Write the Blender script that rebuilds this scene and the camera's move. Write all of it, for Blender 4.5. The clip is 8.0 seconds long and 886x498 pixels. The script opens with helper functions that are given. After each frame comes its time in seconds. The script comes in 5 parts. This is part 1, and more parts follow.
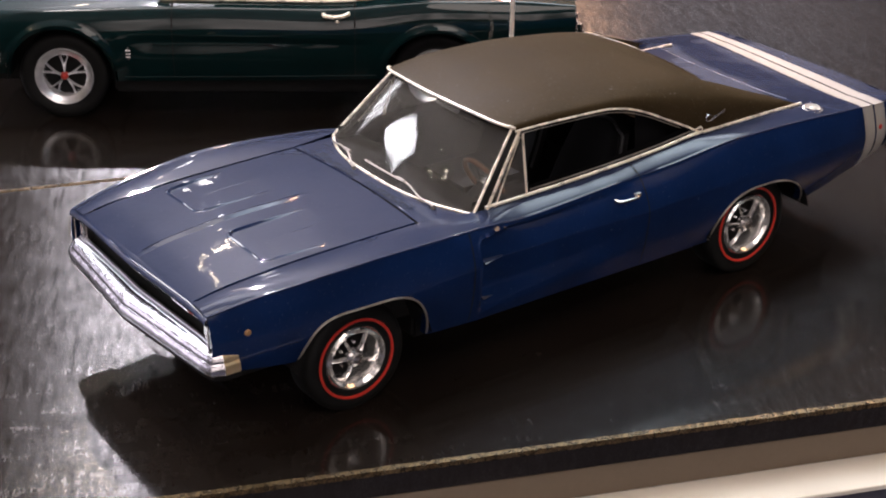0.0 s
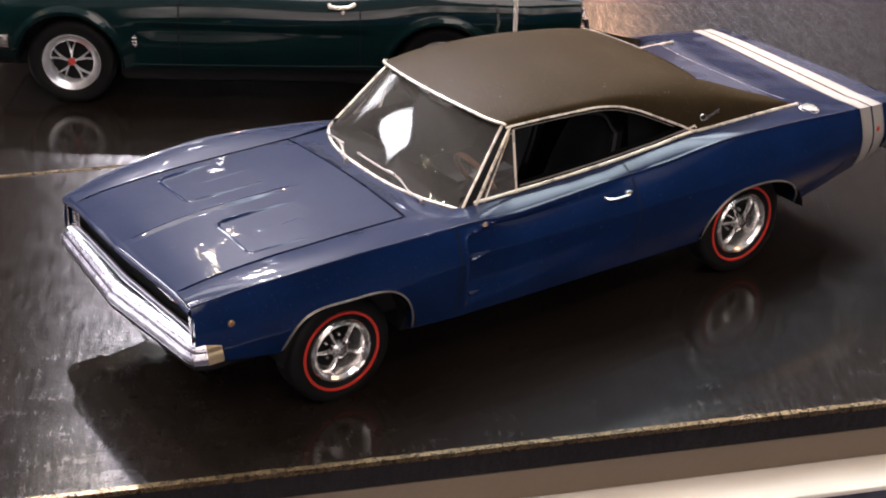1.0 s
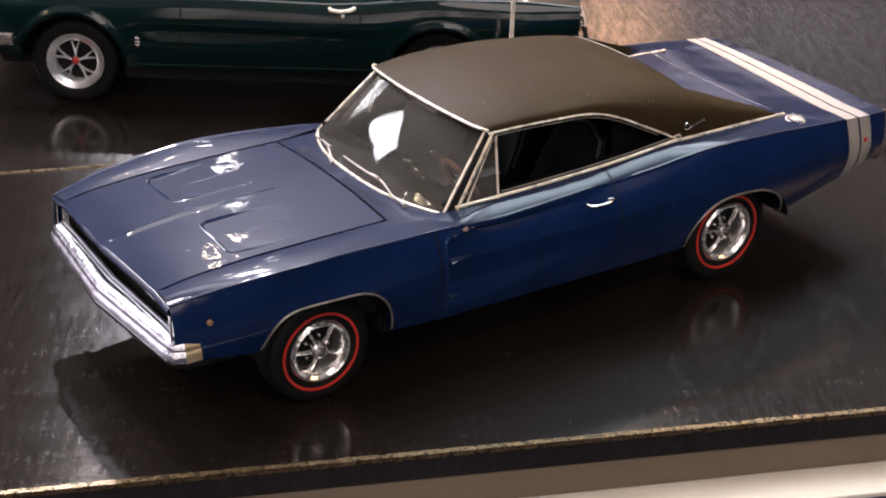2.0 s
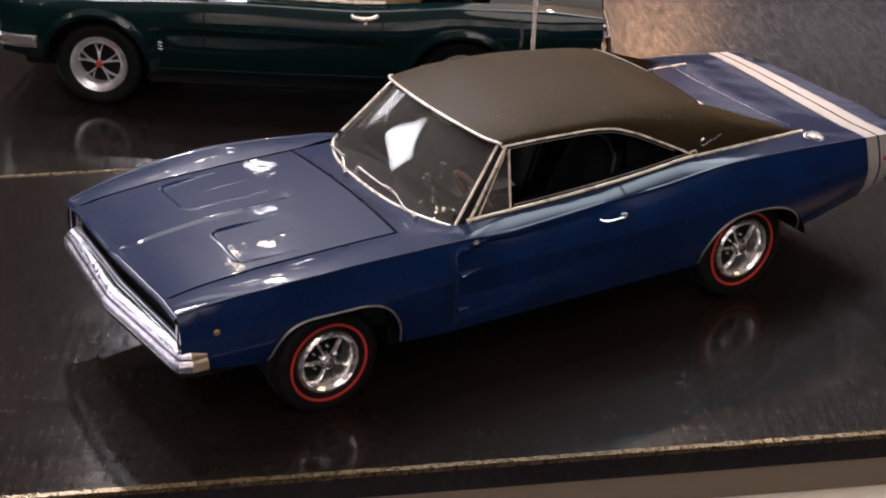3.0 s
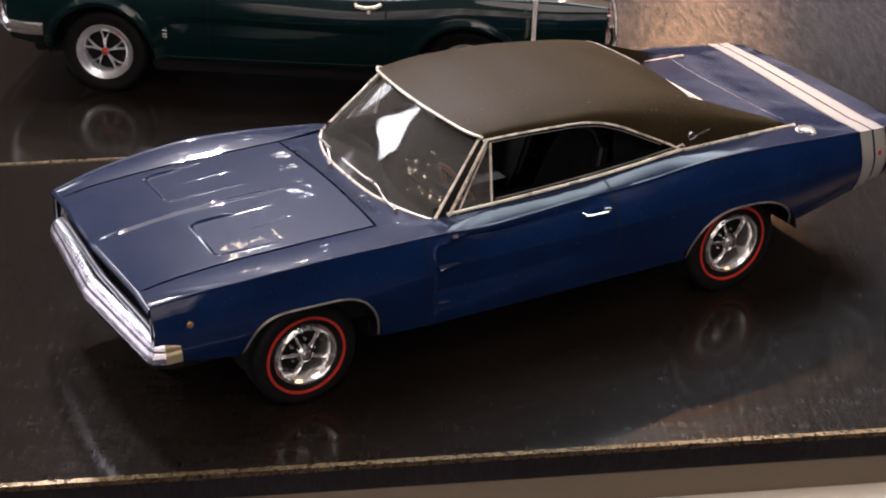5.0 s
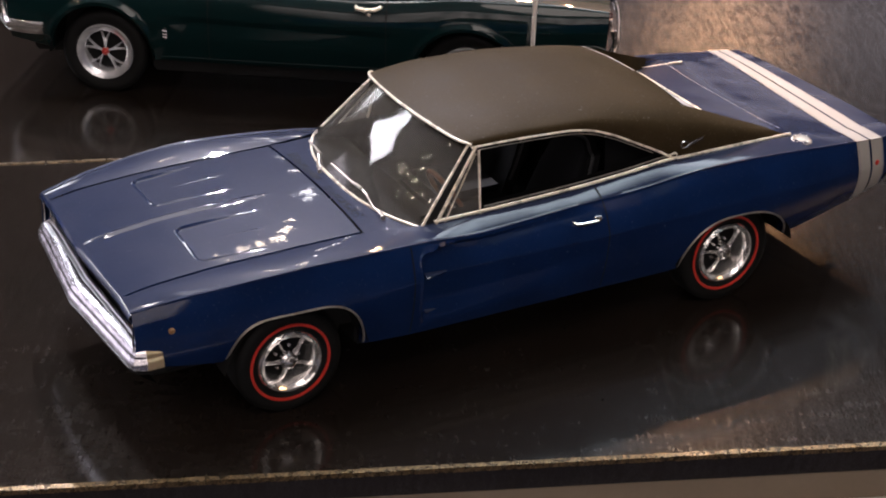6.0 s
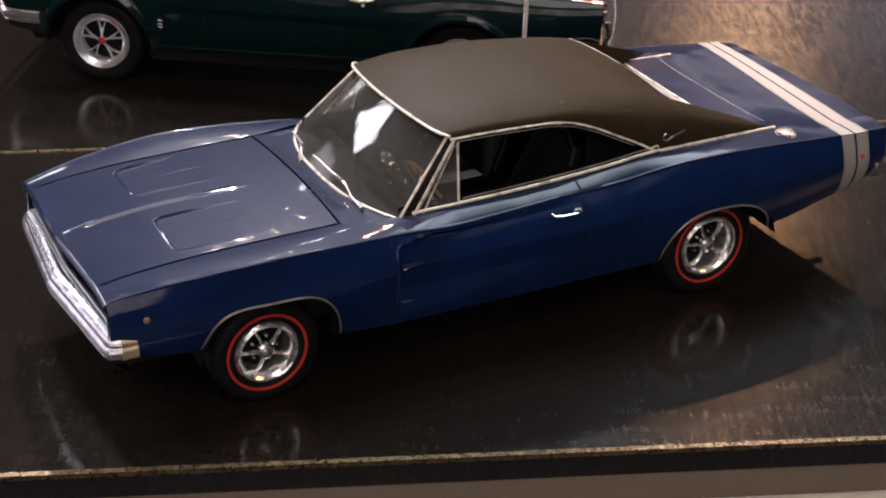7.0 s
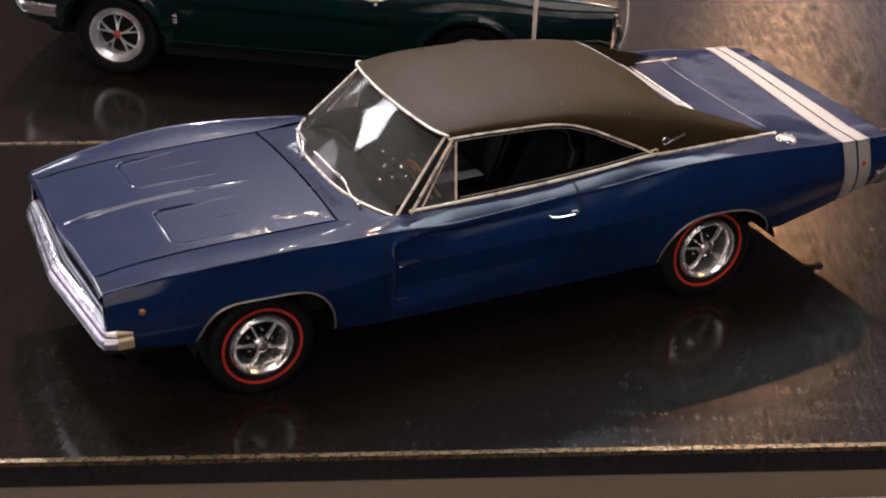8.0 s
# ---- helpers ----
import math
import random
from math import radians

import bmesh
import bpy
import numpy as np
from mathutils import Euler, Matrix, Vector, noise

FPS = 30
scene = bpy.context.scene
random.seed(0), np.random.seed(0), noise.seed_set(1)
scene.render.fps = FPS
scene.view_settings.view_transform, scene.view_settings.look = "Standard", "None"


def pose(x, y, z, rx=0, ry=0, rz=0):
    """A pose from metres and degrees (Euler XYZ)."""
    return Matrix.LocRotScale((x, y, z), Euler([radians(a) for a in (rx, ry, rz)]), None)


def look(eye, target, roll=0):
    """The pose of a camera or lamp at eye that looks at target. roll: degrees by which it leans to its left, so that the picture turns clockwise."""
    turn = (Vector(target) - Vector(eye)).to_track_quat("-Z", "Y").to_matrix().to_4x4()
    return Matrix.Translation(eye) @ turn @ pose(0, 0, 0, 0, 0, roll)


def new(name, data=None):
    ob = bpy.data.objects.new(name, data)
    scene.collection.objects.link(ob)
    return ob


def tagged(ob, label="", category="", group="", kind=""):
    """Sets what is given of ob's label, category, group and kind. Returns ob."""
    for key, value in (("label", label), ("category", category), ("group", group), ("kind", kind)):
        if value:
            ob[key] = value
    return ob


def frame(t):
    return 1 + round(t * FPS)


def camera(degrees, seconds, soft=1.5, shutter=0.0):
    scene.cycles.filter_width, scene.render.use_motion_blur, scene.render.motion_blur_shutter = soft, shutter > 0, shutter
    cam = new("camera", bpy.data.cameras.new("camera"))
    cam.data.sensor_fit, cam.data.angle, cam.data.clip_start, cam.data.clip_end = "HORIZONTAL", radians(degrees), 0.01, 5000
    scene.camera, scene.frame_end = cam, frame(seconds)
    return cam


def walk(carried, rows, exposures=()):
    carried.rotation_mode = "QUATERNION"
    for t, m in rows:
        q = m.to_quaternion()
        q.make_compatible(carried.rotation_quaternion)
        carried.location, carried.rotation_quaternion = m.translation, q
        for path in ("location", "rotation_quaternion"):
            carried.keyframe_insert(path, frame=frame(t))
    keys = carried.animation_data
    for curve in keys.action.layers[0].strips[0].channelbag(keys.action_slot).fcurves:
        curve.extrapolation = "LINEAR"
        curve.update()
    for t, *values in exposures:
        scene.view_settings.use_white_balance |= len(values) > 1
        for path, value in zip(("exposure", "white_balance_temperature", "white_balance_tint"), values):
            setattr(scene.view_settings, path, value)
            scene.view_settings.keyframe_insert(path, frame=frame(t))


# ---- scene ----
cam = camera(30.64, 8.0, soft=2.0)
PATH = [
    (0, (-0.16470, -0.28752, 0.18608), (0.04844, 0.00254, 0.01162), 0.915),
    (0.5, (-0.16114, -0.28947, 0.18757), (0.04710, 0.00307, 0.01135), 1.239),
    (1, (-0.15725, -0.29341, 0.18837), (0.04891, -0.00016, 0.01089), 1.518),
    (2.5, (-0.14755, -0.30420, 0.19281), (0.04879, -0.00429, 0.01533), 2.232),
    (3, (-0.14469, -0.30391, 0.19372), (0.04805, -0.00182, 0.01597), 2.383),
    (3.5, (-0.14087, -0.30485, 0.19478), (0.04899, -0.00161, 0.01589), 2.011),
    (4, (-0.13647, -0.30727, 0.19511), (0.05054, -0.00339, 0.01432), 2.120),
    (4.5, (-0.13325, -0.30960, 0.19584), (0.05025, -0.00422, 0.01398), 1.947),
    (6, (-0.12107, -0.31141, 0.19780), (0.05444, -0.00226, 0.01443), 2.149),
    (6.5, (-0.11588, -0.31358, 0.19874), (0.05601, -0.00335, 0.01379), 2.031),
    (7, (-0.11175, -0.31691, 0.19907), (0.05749, -0.00584, 0.01306), 2.043),
    (7.5, (-0.11032, -0.32108, 0.20012), (0.05501, -0.00826, 0.01355), 2.194),
    (8, (-0.10571, -0.32319, 0.20054), (0.05629, -0.00850, 0.01421), 2.601),
]
LIGHT = [(0, 0.42), (0.5, 0.65), (1.2, 0.72), (2.5, 0.32), (3.5, 0.1), (4.5, 0.32), (6, 0.22), (7, 0.13), (8, 0.13)]  # the clip's exposure in stops
walk(cam, [(t, look(eye, target, roll)) for t, eye, target, roll in PATH], [(t, stops, 6500, 18) for t, stops in LIGHT])

# ---- light and world ----
K = 0.04  # the cars are 1:25 models: plans below are in full-size metres

world = bpy.data.worlds.new("hall_air")
scene.world = world
world.use_nodes = True
wn = world.node_tree.nodes
wn["Background"].inputs[0].default_value = (0.9, 0.93, 1.0, 1)
wn["Background"].inputs[1].default_value = 0.008


# ---- materials ----
def mat(name, color, rough=0.5, metal=0.0, coat=0.0, spec=0.5, grain=0.0, grain_scale=400.0, bump=0.0, bump_scale=300.0,
        var=0.15, var_scale=40.0, coat_rough=0.03, dust=0.0, up_tint=0.0, up_tint_color=(0.0265, 0.0295, 0.043), wave=0.0):
    """A procedural surface: base colour broken up at two scales, uneven roughness and fine relief."""
    m = bpy.data.materials.new(name)
    m.use_nodes = True
    nt = m.node_tree
    b = nt.nodes["Principled BSDF"]
    b.inputs["Metallic"].default_value = metal
    b.inputs["Coat Weight"].default_value = coat
    b.inputs["Coat Roughness"].default_value = coat_rough
    b.inputs["Coat IOR"].default_value = 1.38
    b.inputs["Specular IOR Level"].default_value = spec
    tc = nt.nodes.new("ShaderNodeTexCoord")
    big = nt.nodes.new("ShaderNodeTexNoise")
    big.inputs["Scale"].default_value = var_scale
    big.inputs["Detail"].default_value = 5
    small = nt.nodes.new("ShaderNodeTexNoise")
    small.inputs["Scale"].default_value = grain_scale
    small.inputs["Detail"].default_value = 3
    nt.links.new(tc.outputs["Object"], big.inputs["Vector"])
    nt.links.new(tc.outputs["Object"], small.inputs["Vector"])
    ramp = nt.nodes.new("ShaderNodeMapRange")
    ramp.inputs["From Min"].default_value, ramp.inputs["From Max"].default_value = 0.3, 0.7
    ramp.inputs["To Min"].default_value, ramp.inputs["To Max"].default_value = 1 - var, 1 + var
    nt.links.new(big.outputs["Fac"], ramp.inputs["Value"])
    g = nt.nodes.new("ShaderNodeMapRange")
    g.inputs["From Min"].default_value, g.inputs["From Max"].default_value = 0.3, 0.7
    g.inputs["To Min"].default_value, g.inputs["To Max"].default_value = 1 - grain, 1 + grain
    nt.links.new(small.outputs["Fac"], g.inputs["Value"])
    mul = nt.nodes.new("ShaderNodeMath")
    mul.operation = "MULTIPLY"
    nt.links.new(ramp.outputs[0], mul.inputs[0])
    nt.links.new(g.outputs[0], mul.inputs[1])
    sc = nt.nodes.new("ShaderNodeVectorMath")
    sc.operation = "SCALE"
    sc.inputs[0].default_value = color[:3]
    nt.links.new(mul.outputs[0], sc.inputs["Scale"])
    if dust:
        # sparse settled dust: pale specks of two sizes
        mixed = sc.outputs[0]
        for scale, edge in ((2600, 0.70), (900, 0.735)):
            d = nt.nodes.new("ShaderNodeTexNoise")
            d.inputs["Scale"].default_value, d.inputs["Detail"].default_value = scale, 1
            nt.links.new(tc.outputs["Object"], d.inputs["Vector"])
            lim = nt.nodes.new("ShaderNodeMapRange")
            lim.inputs["From Min"].default_value, lim.inputs["From Max"].default_value = edge, edge + 0.06
            lim.inputs["To Max"].default_value = dust
            nt.links.new(d.outputs["Fac"], lim.inputs["Value"])
            mx = nt.nodes.new("ShaderNodeMix")
            mx.data_type = "RGBA"
            for sock in mx.inputs:
                if sock.type == "RGBA" and sock.name == "B":
                    sock.default_value = (0.5, 0.5, 0.52, 1)
            a_in = [k for k in mx.inputs if k.type == "RGBA" and k.name == "A"][0]
            nt.links.new(lim.outputs[0], mx.inputs[0])
            nt.links.new(mixed, a_in)
            mixed = [k for k in mx.outputs if k.type == "RGBA"][0]
        if up_tint:
            # faces turned upwards blend towards a grey-blue, more so the flatter they lie
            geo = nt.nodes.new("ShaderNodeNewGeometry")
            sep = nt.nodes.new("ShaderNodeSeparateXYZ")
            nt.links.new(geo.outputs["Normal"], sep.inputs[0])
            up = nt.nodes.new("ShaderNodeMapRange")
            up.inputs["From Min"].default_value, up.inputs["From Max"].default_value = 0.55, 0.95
            up.inputs["To Max"].default_value = up_tint
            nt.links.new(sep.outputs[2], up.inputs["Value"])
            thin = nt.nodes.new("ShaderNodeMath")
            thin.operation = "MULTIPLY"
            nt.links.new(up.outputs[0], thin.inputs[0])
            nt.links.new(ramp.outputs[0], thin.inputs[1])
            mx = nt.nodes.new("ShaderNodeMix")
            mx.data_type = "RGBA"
            [k for k in mx.inputs if k.type == "RGBA" and k.name == "B"][0].default_value = (*up_tint_color, 1)
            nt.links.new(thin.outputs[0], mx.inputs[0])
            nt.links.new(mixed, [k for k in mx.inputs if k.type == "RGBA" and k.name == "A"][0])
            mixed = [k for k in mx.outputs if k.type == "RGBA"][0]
        nt.links.new(mixed, b.inputs["Base Color"])
    else:
        nt.links.new(sc.outputs[0], b.inputs["Base Color"])
    r = nt.nodes.new("ShaderNodeMapRange")
    r.inputs["To Min"].default_value, r.inputs["To Max"].default_value = rough * 0.8, min(1, rough * 1.2)
    nt.links.new(big.outputs["Fac"], r.inputs["Value"])
    nt.links.new(r.outputs[0], b.inputs["Roughness"])
    if coat and dust:
        # wiped and dusty patches dull the clear coat unevenly
        cr = nt.nodes.new("ShaderNodeMapRange")
        cr.inputs["From Min"].default_value, cr.inputs["From Max"].default_value = 0.35, 0.7
        cr.inputs["To Min"].default_value, cr.inputs["To Max"].default_value = coat_rough * 0.6, coat_rough * 1.5
        nt.links.new(big.outputs["Fac"], cr.inputs["Value"])
        nt.links.new(cr.outputs[0], b.inputs["Coat Roughness"])
    if bump:
        bn = nt.nodes.new("ShaderNodeTexNoise")
        bn.inputs["Scale"].default_value = bump_scale
        bn.inputs["Detail"].default_value = 3
        nt.links.new(tc.outputs["Object"], bn.inputs["Vector"])
        bp = nt.nodes.new("ShaderNodeBump")
        bp.inputs["Strength"].default_value = bump
        bp.inputs["Distance"].default_value = 0.0002
        nt.links.new(bn.outputs["Fac"], bp.inputs["Height"])
        nt.links.new(bp.outputs[0], b.inputs["Normal"])
        if coat:
            # the clear coat follows the same slight orange peel
            peel = nt.nodes.new("ShaderNodeBump")
            peel.inputs["Strength"].default_value = bump * 0.6
            peel.inputs["Distance"].default_value = 0.0002
            nt.links.new(bn.outputs["Fac"], peel.inputs["Height"])
            nt.links.new(peel.outputs[0], b.inputs["Coat Normal"])
            if wave:
                # hand-sprayed paint lies in broad, shallow waves
                wn = nt.nodes.new("ShaderNodeTexNoise")
                wn.inputs["Scale"].default_value, wn.inputs["Detail"].default_value = 62, 1.5
                nt.links.new(tc.outputs["Object"], wn.inputs["Vector"])
                broad = nt.nodes.new("ShaderNodeBump")
                broad.inputs["Strength"].default_value = 1.0
                broad.inputs["Distance"].default_value = wave
                nt.links.new(wn.outputs["Fac"], broad.inputs["Height"])
                nt.links.new(broad.outputs[0], peel.inputs["Normal"])
    return m


def glow(name, color, strength):
    m = bpy.data.materials.new(name)
    m.use_nodes = True
    nt = m.node_tree
    nt.nodes.remove(nt.nodes["Principled BSDF"])
    e = nt.nodes.new("ShaderNodeEmission")
    e.inputs[0].default_value, e.inputs[1].default_value = (*color, 1), strength
    nt.links.new(e.outputs[0], nt.nodes["Material Output"].inputs[0])
    return m


def glass(name):
    """A thin clear pane: what lies behind shows straight through, its surface mirrors as glass does."""
    m = bpy.data.materials.new(name)
    m.use_nodes = True
    nt = m.node_tree
    nt.nodes.remove(nt.nodes["Principled BSDF"])
    clear = nt.nodes.new("ShaderNodeBsdfTransparent")
    clear.inputs[0].default_value = (0.90, 0.92, 0.90, 1)
    gloss = nt.nodes.new("ShaderNodeBsdfGlossy")
    gloss.inputs["Roughness"].default_value = 0.03
    f = nt.nodes.new("ShaderNodeFresnel")
    f.inputs["IOR"].default_value = 1.6
    wavy = nt.nodes.new("ShaderNodeTexNoise")
    wavy.inputs["Scale"].default_value, wavy.inputs["Detail"].default_value = 130, 2.5
    place = nt.nodes.new("ShaderNodeTexCoord")
    nt.links.new(place.outputs["Object"], wavy.inputs["Vector"])
    ripple = nt.nodes.new("ShaderNodeBump")
    ripple.inputs["Strength"].default_value, ripple.inputs["Distance"].default_value = 0.2, 0.0004
    nt.links.new(wavy.outputs["Fac"], ripple.inputs["Height"])
    nt.links.new(ripple.outputs[0], gloss.inputs["Normal"])
    mix = nt.nodes.new("ShaderNodeMixShader")
    nt.links.new(f.outputs[0], mix.inputs[0])
    nt.links.new(clear.outputs[0], mix.inputs[1])
    nt.links.new(gloss.outputs[0], mix.inputs[2])
    # fine dust on the pane
    haze = nt.nodes.new("ShaderNodeBsdfDiffuse")
    haze.inputs[0].default_value = (0.5, 0.46, 0.41, 1)
    soft = nt.nodes.new("ShaderNodeBsdfTranslucent")
    soft.inputs[0].default_value = (0.5, 0.46, 0.41, 1)
    both = nt.nodes.new("ShaderNodeMixShader")
    nt.links.new(haze.outputs[0], both.inputs[1])
    nt.links.new(soft.outputs[0], both.inputs[2])
    tc = nt.nodes.new("ShaderNodeTexCoord")
    n = nt.nodes.new("ShaderNodeTexNoise")
    n.inputs["Scale"].default_value, n.inputs["Detail"].default_value = 45, 2
    nt.links.new(tc.outputs["Object"], n.inputs["Vector"])
    amount = nt.nodes.new("ShaderNodeMapRange")
    amount.inputs["From Min"].default_value, amount.inputs["From Max"].default_value = 0.3, 0.75
    amount.inputs["To Min"].default_value, amount.inputs["To Max"].default_value = 0.09, 0.21
    nt.links.new(n.outputs["Fac"], amount.inputs["Value"])
    dusty = nt.nodes.new("ShaderNodeMixShader")
    nt.links.new(amount.outputs[0], dusty.inputs[0])
    nt.links.new(mix.outputs[0], dusty.inputs[1])
    nt.links.new(both.outputs[0], dusty.inputs[2])
    nt.links.new(dusty.outputs[0], nt.nodes["Material Output"].inputs[0])
    return m


BLUE = mat("blue_paint", (0.0032, 0.0150, 0.062), 0.4, spec=0.024, coat=1.0, coat_rough=0.036, dust=0.06, up_tint=0.58, var=0.22, var_scale=60, bump=0.2, bump_scale=420, wave=0.0004)
GREEN = mat("dark_green_paint", (0.0012, 0.0125, 0.0135), 0.4, spec=0.03, coat=1.0, var=0.12, var_scale=60, bump=0.05, bump_scale=220)
VINYL = mat("black_vinyl", (0.0345, 0.0238, 0.0122), 0.50, spec=0.03, dust=0.10, var=0.12, var_scale=90, bump=0.25, bump_scale=3000, grain=0.1, grain_scale=2500)
CHROME = mat("chrome", (0.86, 0.84, 0.84), 0.22, metal=1.0, var=0.06, bump=0.15, bump_scale=500)
RIM = mat("polished_rim", (0.92, 0.9, 0.88), 0.13, metal=0.9, var=0.2, var_scale=400, bump=0.7, bump_scale=800)
BUMPER = mat("bumper_chrome", (0.47, 0.46, 0.49), 0.24, metal=1.0, var=0.2, var_scale=200, bump=0.9, bump_scale=800)
# bumper ends: the warm reflection of the floor is put into their colour
BUMPER_END = mat("bumper_end_reflection", (0.66, 0.50, 0.30), 0.3, metal=0.8, var=0.2, var_scale=260, bump=0.4, bump_scale=500)
WIPER = mat("wiper_metal", (0.36, 0.33, 0.29), 0.38, metal=0.65, var=0.2, var_scale=400, bump=0.3, bump_scale=900)
MESH = mat("speckled_mesh", (0.007, 0.011, 0.026), 0.7, spec=0.1, var=0.3, var_scale=300, grain=0.8, grain_scale=1800, bump=0.5, bump_scale=1800)
BRUSHED = mat("brushed_moulding", (0.42, 0.40, 0.39), 0.45, metal=0.3, var=0.1, var_scale=150, bump=0.3, bump_scale=900)
DULL = mat("dulled_chrome", (0.30, 0.30, 0.32), 0.34, metal=0.9, var=0.2, var_scale=150, bump=0.4, bump_scale=500)
FOIL = mat("foil_trim", (0.93, 0.83, 0.69), 0.28, metal=0.35, var=0.22, var_scale=260, bump=0.7, bump_scale=900)
BLACK = mat("satin_black", (0.01, 0.01, 0.01), 0.7, spec=0.12, var=0.2)
RUBBER = mat("tyre_rubber", (0.005, 0.005, 0.005), 0.6, spec=0.2, var=0.25, var_scale=200, bump=0.1, bump_scale=1500)
RED = mat("red_line", (0.50, 0.032, 0.02), 0.5, var=0.1)
WHITE = mat("white_stripe", (0.32, 0.30, 0.276), 0.45, coat=0.3, var=0.05, var_scale=150)
PIN = mat("pinstripe", (0.12, 0.13, 0.17), 0.5, coat=0.3)
SEAT = mat("black_seat", (0.005, 0.005, 0.0055), 0.7, spec=0.08, var=0.2, var_scale=200)
LAMP = mat("dark_red_lens", (0.06, 0.008, 0.006), 0.25, coat=0.5)
SEAT_GLEAM = mat("seat_gleam", (0.016, 0.017, 0.019), 0.6, var=0.2)
WOOD = mat("wood_rim", (0.16, 0.06, 0.025), 0.4)
TAN = mat("tan_trim", (0.45, 0.32, 0.17), 0.5, var=0.2)
CAP = mat("cap_metal", (0.50, 0.46, 0.41), 0.36, metal=0.4, var=0.3, var_scale=500, bump=0.35, bump_scale=900)
GOLD_GLINT = mat("gold_glint", (0.85, 0.62, 0.28), 0.25, metal=0.6, var=0.3, var_scale=300, bump=0.8, bump_scale=600)
AMBER = mat("amber_lens", (0.26, 0.15, 0.06), 0.3)
ALLOY = mat("bright_alloy", (0.86, 0.86, 0.88), 0.24, metal=0.72, var=0.2, var_scale=300, bump=0.6, bump_scale=700)
GLASS = glass("clear_glass")


def board_material():
    """Black lacquered board: a brushed, flecked ground that draws lamp light out along its grain, under a thin clear gloss."""
    m = mat("black_lacquer_board", (0.0105, 0.0078, 0.0063), 0.6, var=0.3, var_scale=15, spec=0.0)
    nt = m.node_tree
    b = nt.nodes["Principled BSDF"]
    tc = nt.nodes.new("ShaderNodeTexCoord")
    turn = nt.nodes.new("ShaderNodeVectorRotate")
    turn.rotation_type = "Z_AXIS"
    turn.inputs["Angle"].default_value = radians(-83)
    nt.links.new(tc.outputs["Object"], turn.inputs["Vector"])

    def grain(scale, detail):
        mp = nt.nodes.new("ShaderNodeMapping")
        mp.inputs["Scale"].default_value = scale
        n = nt.nodes.new("ShaderNodeTexNoise")
        n.inputs["Scale"].default_value = 1
        n.inputs["Detail"].default_value = detail
        nt.links.new(turn.outputs[0], mp.inputs[0])
        nt.links.new(mp.outputs[0], n.inputs["Vector"])
        return n.outputs["Fac"]

    def remap(value, a, z, lo, hi):
        r = nt.nodes.new("ShaderNodeMapRange")
        r.inputs["From Min"].default_value, r.inputs["From Max"].default_value = a, z
        r.inputs["To Min"].default_value, r.inputs["To Max"].default_value = lo, hi
        nt.links.new(value, r.inputs["Value"])
        return r.outputs[0]

    def times(p, q):
        r = nt.nodes.new("ShaderNodeMath")
        r.operation = "MULTIPLY"
        nt.links.new(p, r.inputs[0])
        nt.links.new(q, r.inputs[1])
        return r.outputs[0]

    combed, flecks, clouds = grain((110, 700, 300), 3), grain((750, 2500, 2000), 4), grain((260, 70, 100), 3)
    weight = times(times(remap(combed, 0.36, 0.64, 0.5, 1.5), remap(flecks, 0.36, 0.66, 0.3, 1.8)), remap(clouds, 0.32, 0.68, 0.78, 1.22))
    amount = nt.nodes.new("ShaderNodeMath")
    amount.operation = "MULTIPLY"
    amount.inputs[1].default_value = HAZE
    nt.links.new(weight, amount.inputs[0])
    # brushed haze: narrow across the grain, long along it
    haze = nt.nodes.new("ShaderNodeBsdfAnisotropic")
    haze.distribution = "BECKMANN"
    haze.inputs["Color"].default_value = (1, 1, 1, 1)
    haze.inputs["Roughness"].default_value = 0.308
    haze.inputs["Anisotropy"].default_value = 0.54
    lay = nt.nodes.new("ShaderNodeCombineXYZ")
    lay.inputs[0].default_value, lay.inputs[1].default_value = math.cos(radians(-33)), math.sin(radians(-33))
    nt.links.new(lay.outputs[0], haze.inputs["Tangent"])
    bp = nt.nodes.new("ShaderNodeBump")
    bp.inputs["Strength"].default_value = 0.08
    bp.inputs["Distance"].default_value = 0.0001
    nt.links.new(flecks, bp.inputs["Height"])
    nt.links.new(bp.outputs[0], haze.inputs["Normal"])
    hazy = nt.nodes.new("ShaderNodeMixShader")
    f = nt.nodes.new("ShaderNodeFresnel")
    f.inputs["IOR"].default_value = 1.5
    nt.links.new(times(amount.outputs[0], f.outputs[0]), hazy.inputs[0])
    nt.links.new(b.outputs[0], hazy.inputs[1])
    nt.links.new(haze.outputs[0], hazy.inputs[2])
    # clear lacquer over it
    clear = nt.nodes.new("ShaderNodeBsdfAnisotropic")
    clear.distribution = "BECKMANN"
    gloss = remap(times(remap(combed, 0.36, 0.64, 0.75, 1.25), remap(flecks, 0.38, 0.66, 0.6, 1.4)), 0.4, 1.6, 0.35, 1.0)
    nt.links.new(gloss, clear.inputs["Color"])
    clear.inputs["Roughness"].default_value = 0.135
    nt.links.new(bp.outputs[0], clear.inputs["Normal"])
    top = nt.nodes.new("ShaderNodeMixShader")
    nt.links.new(f.outputs[0], top.inputs[0])
    nt.links.new(hazy.outputs[0], top.inputs[1])
    nt.links.new(clear.outputs[0], top.inputs[2])
    nt.links.new(top.outputs[0], nt.nodes["Material Output"].inputs[0])
    return m


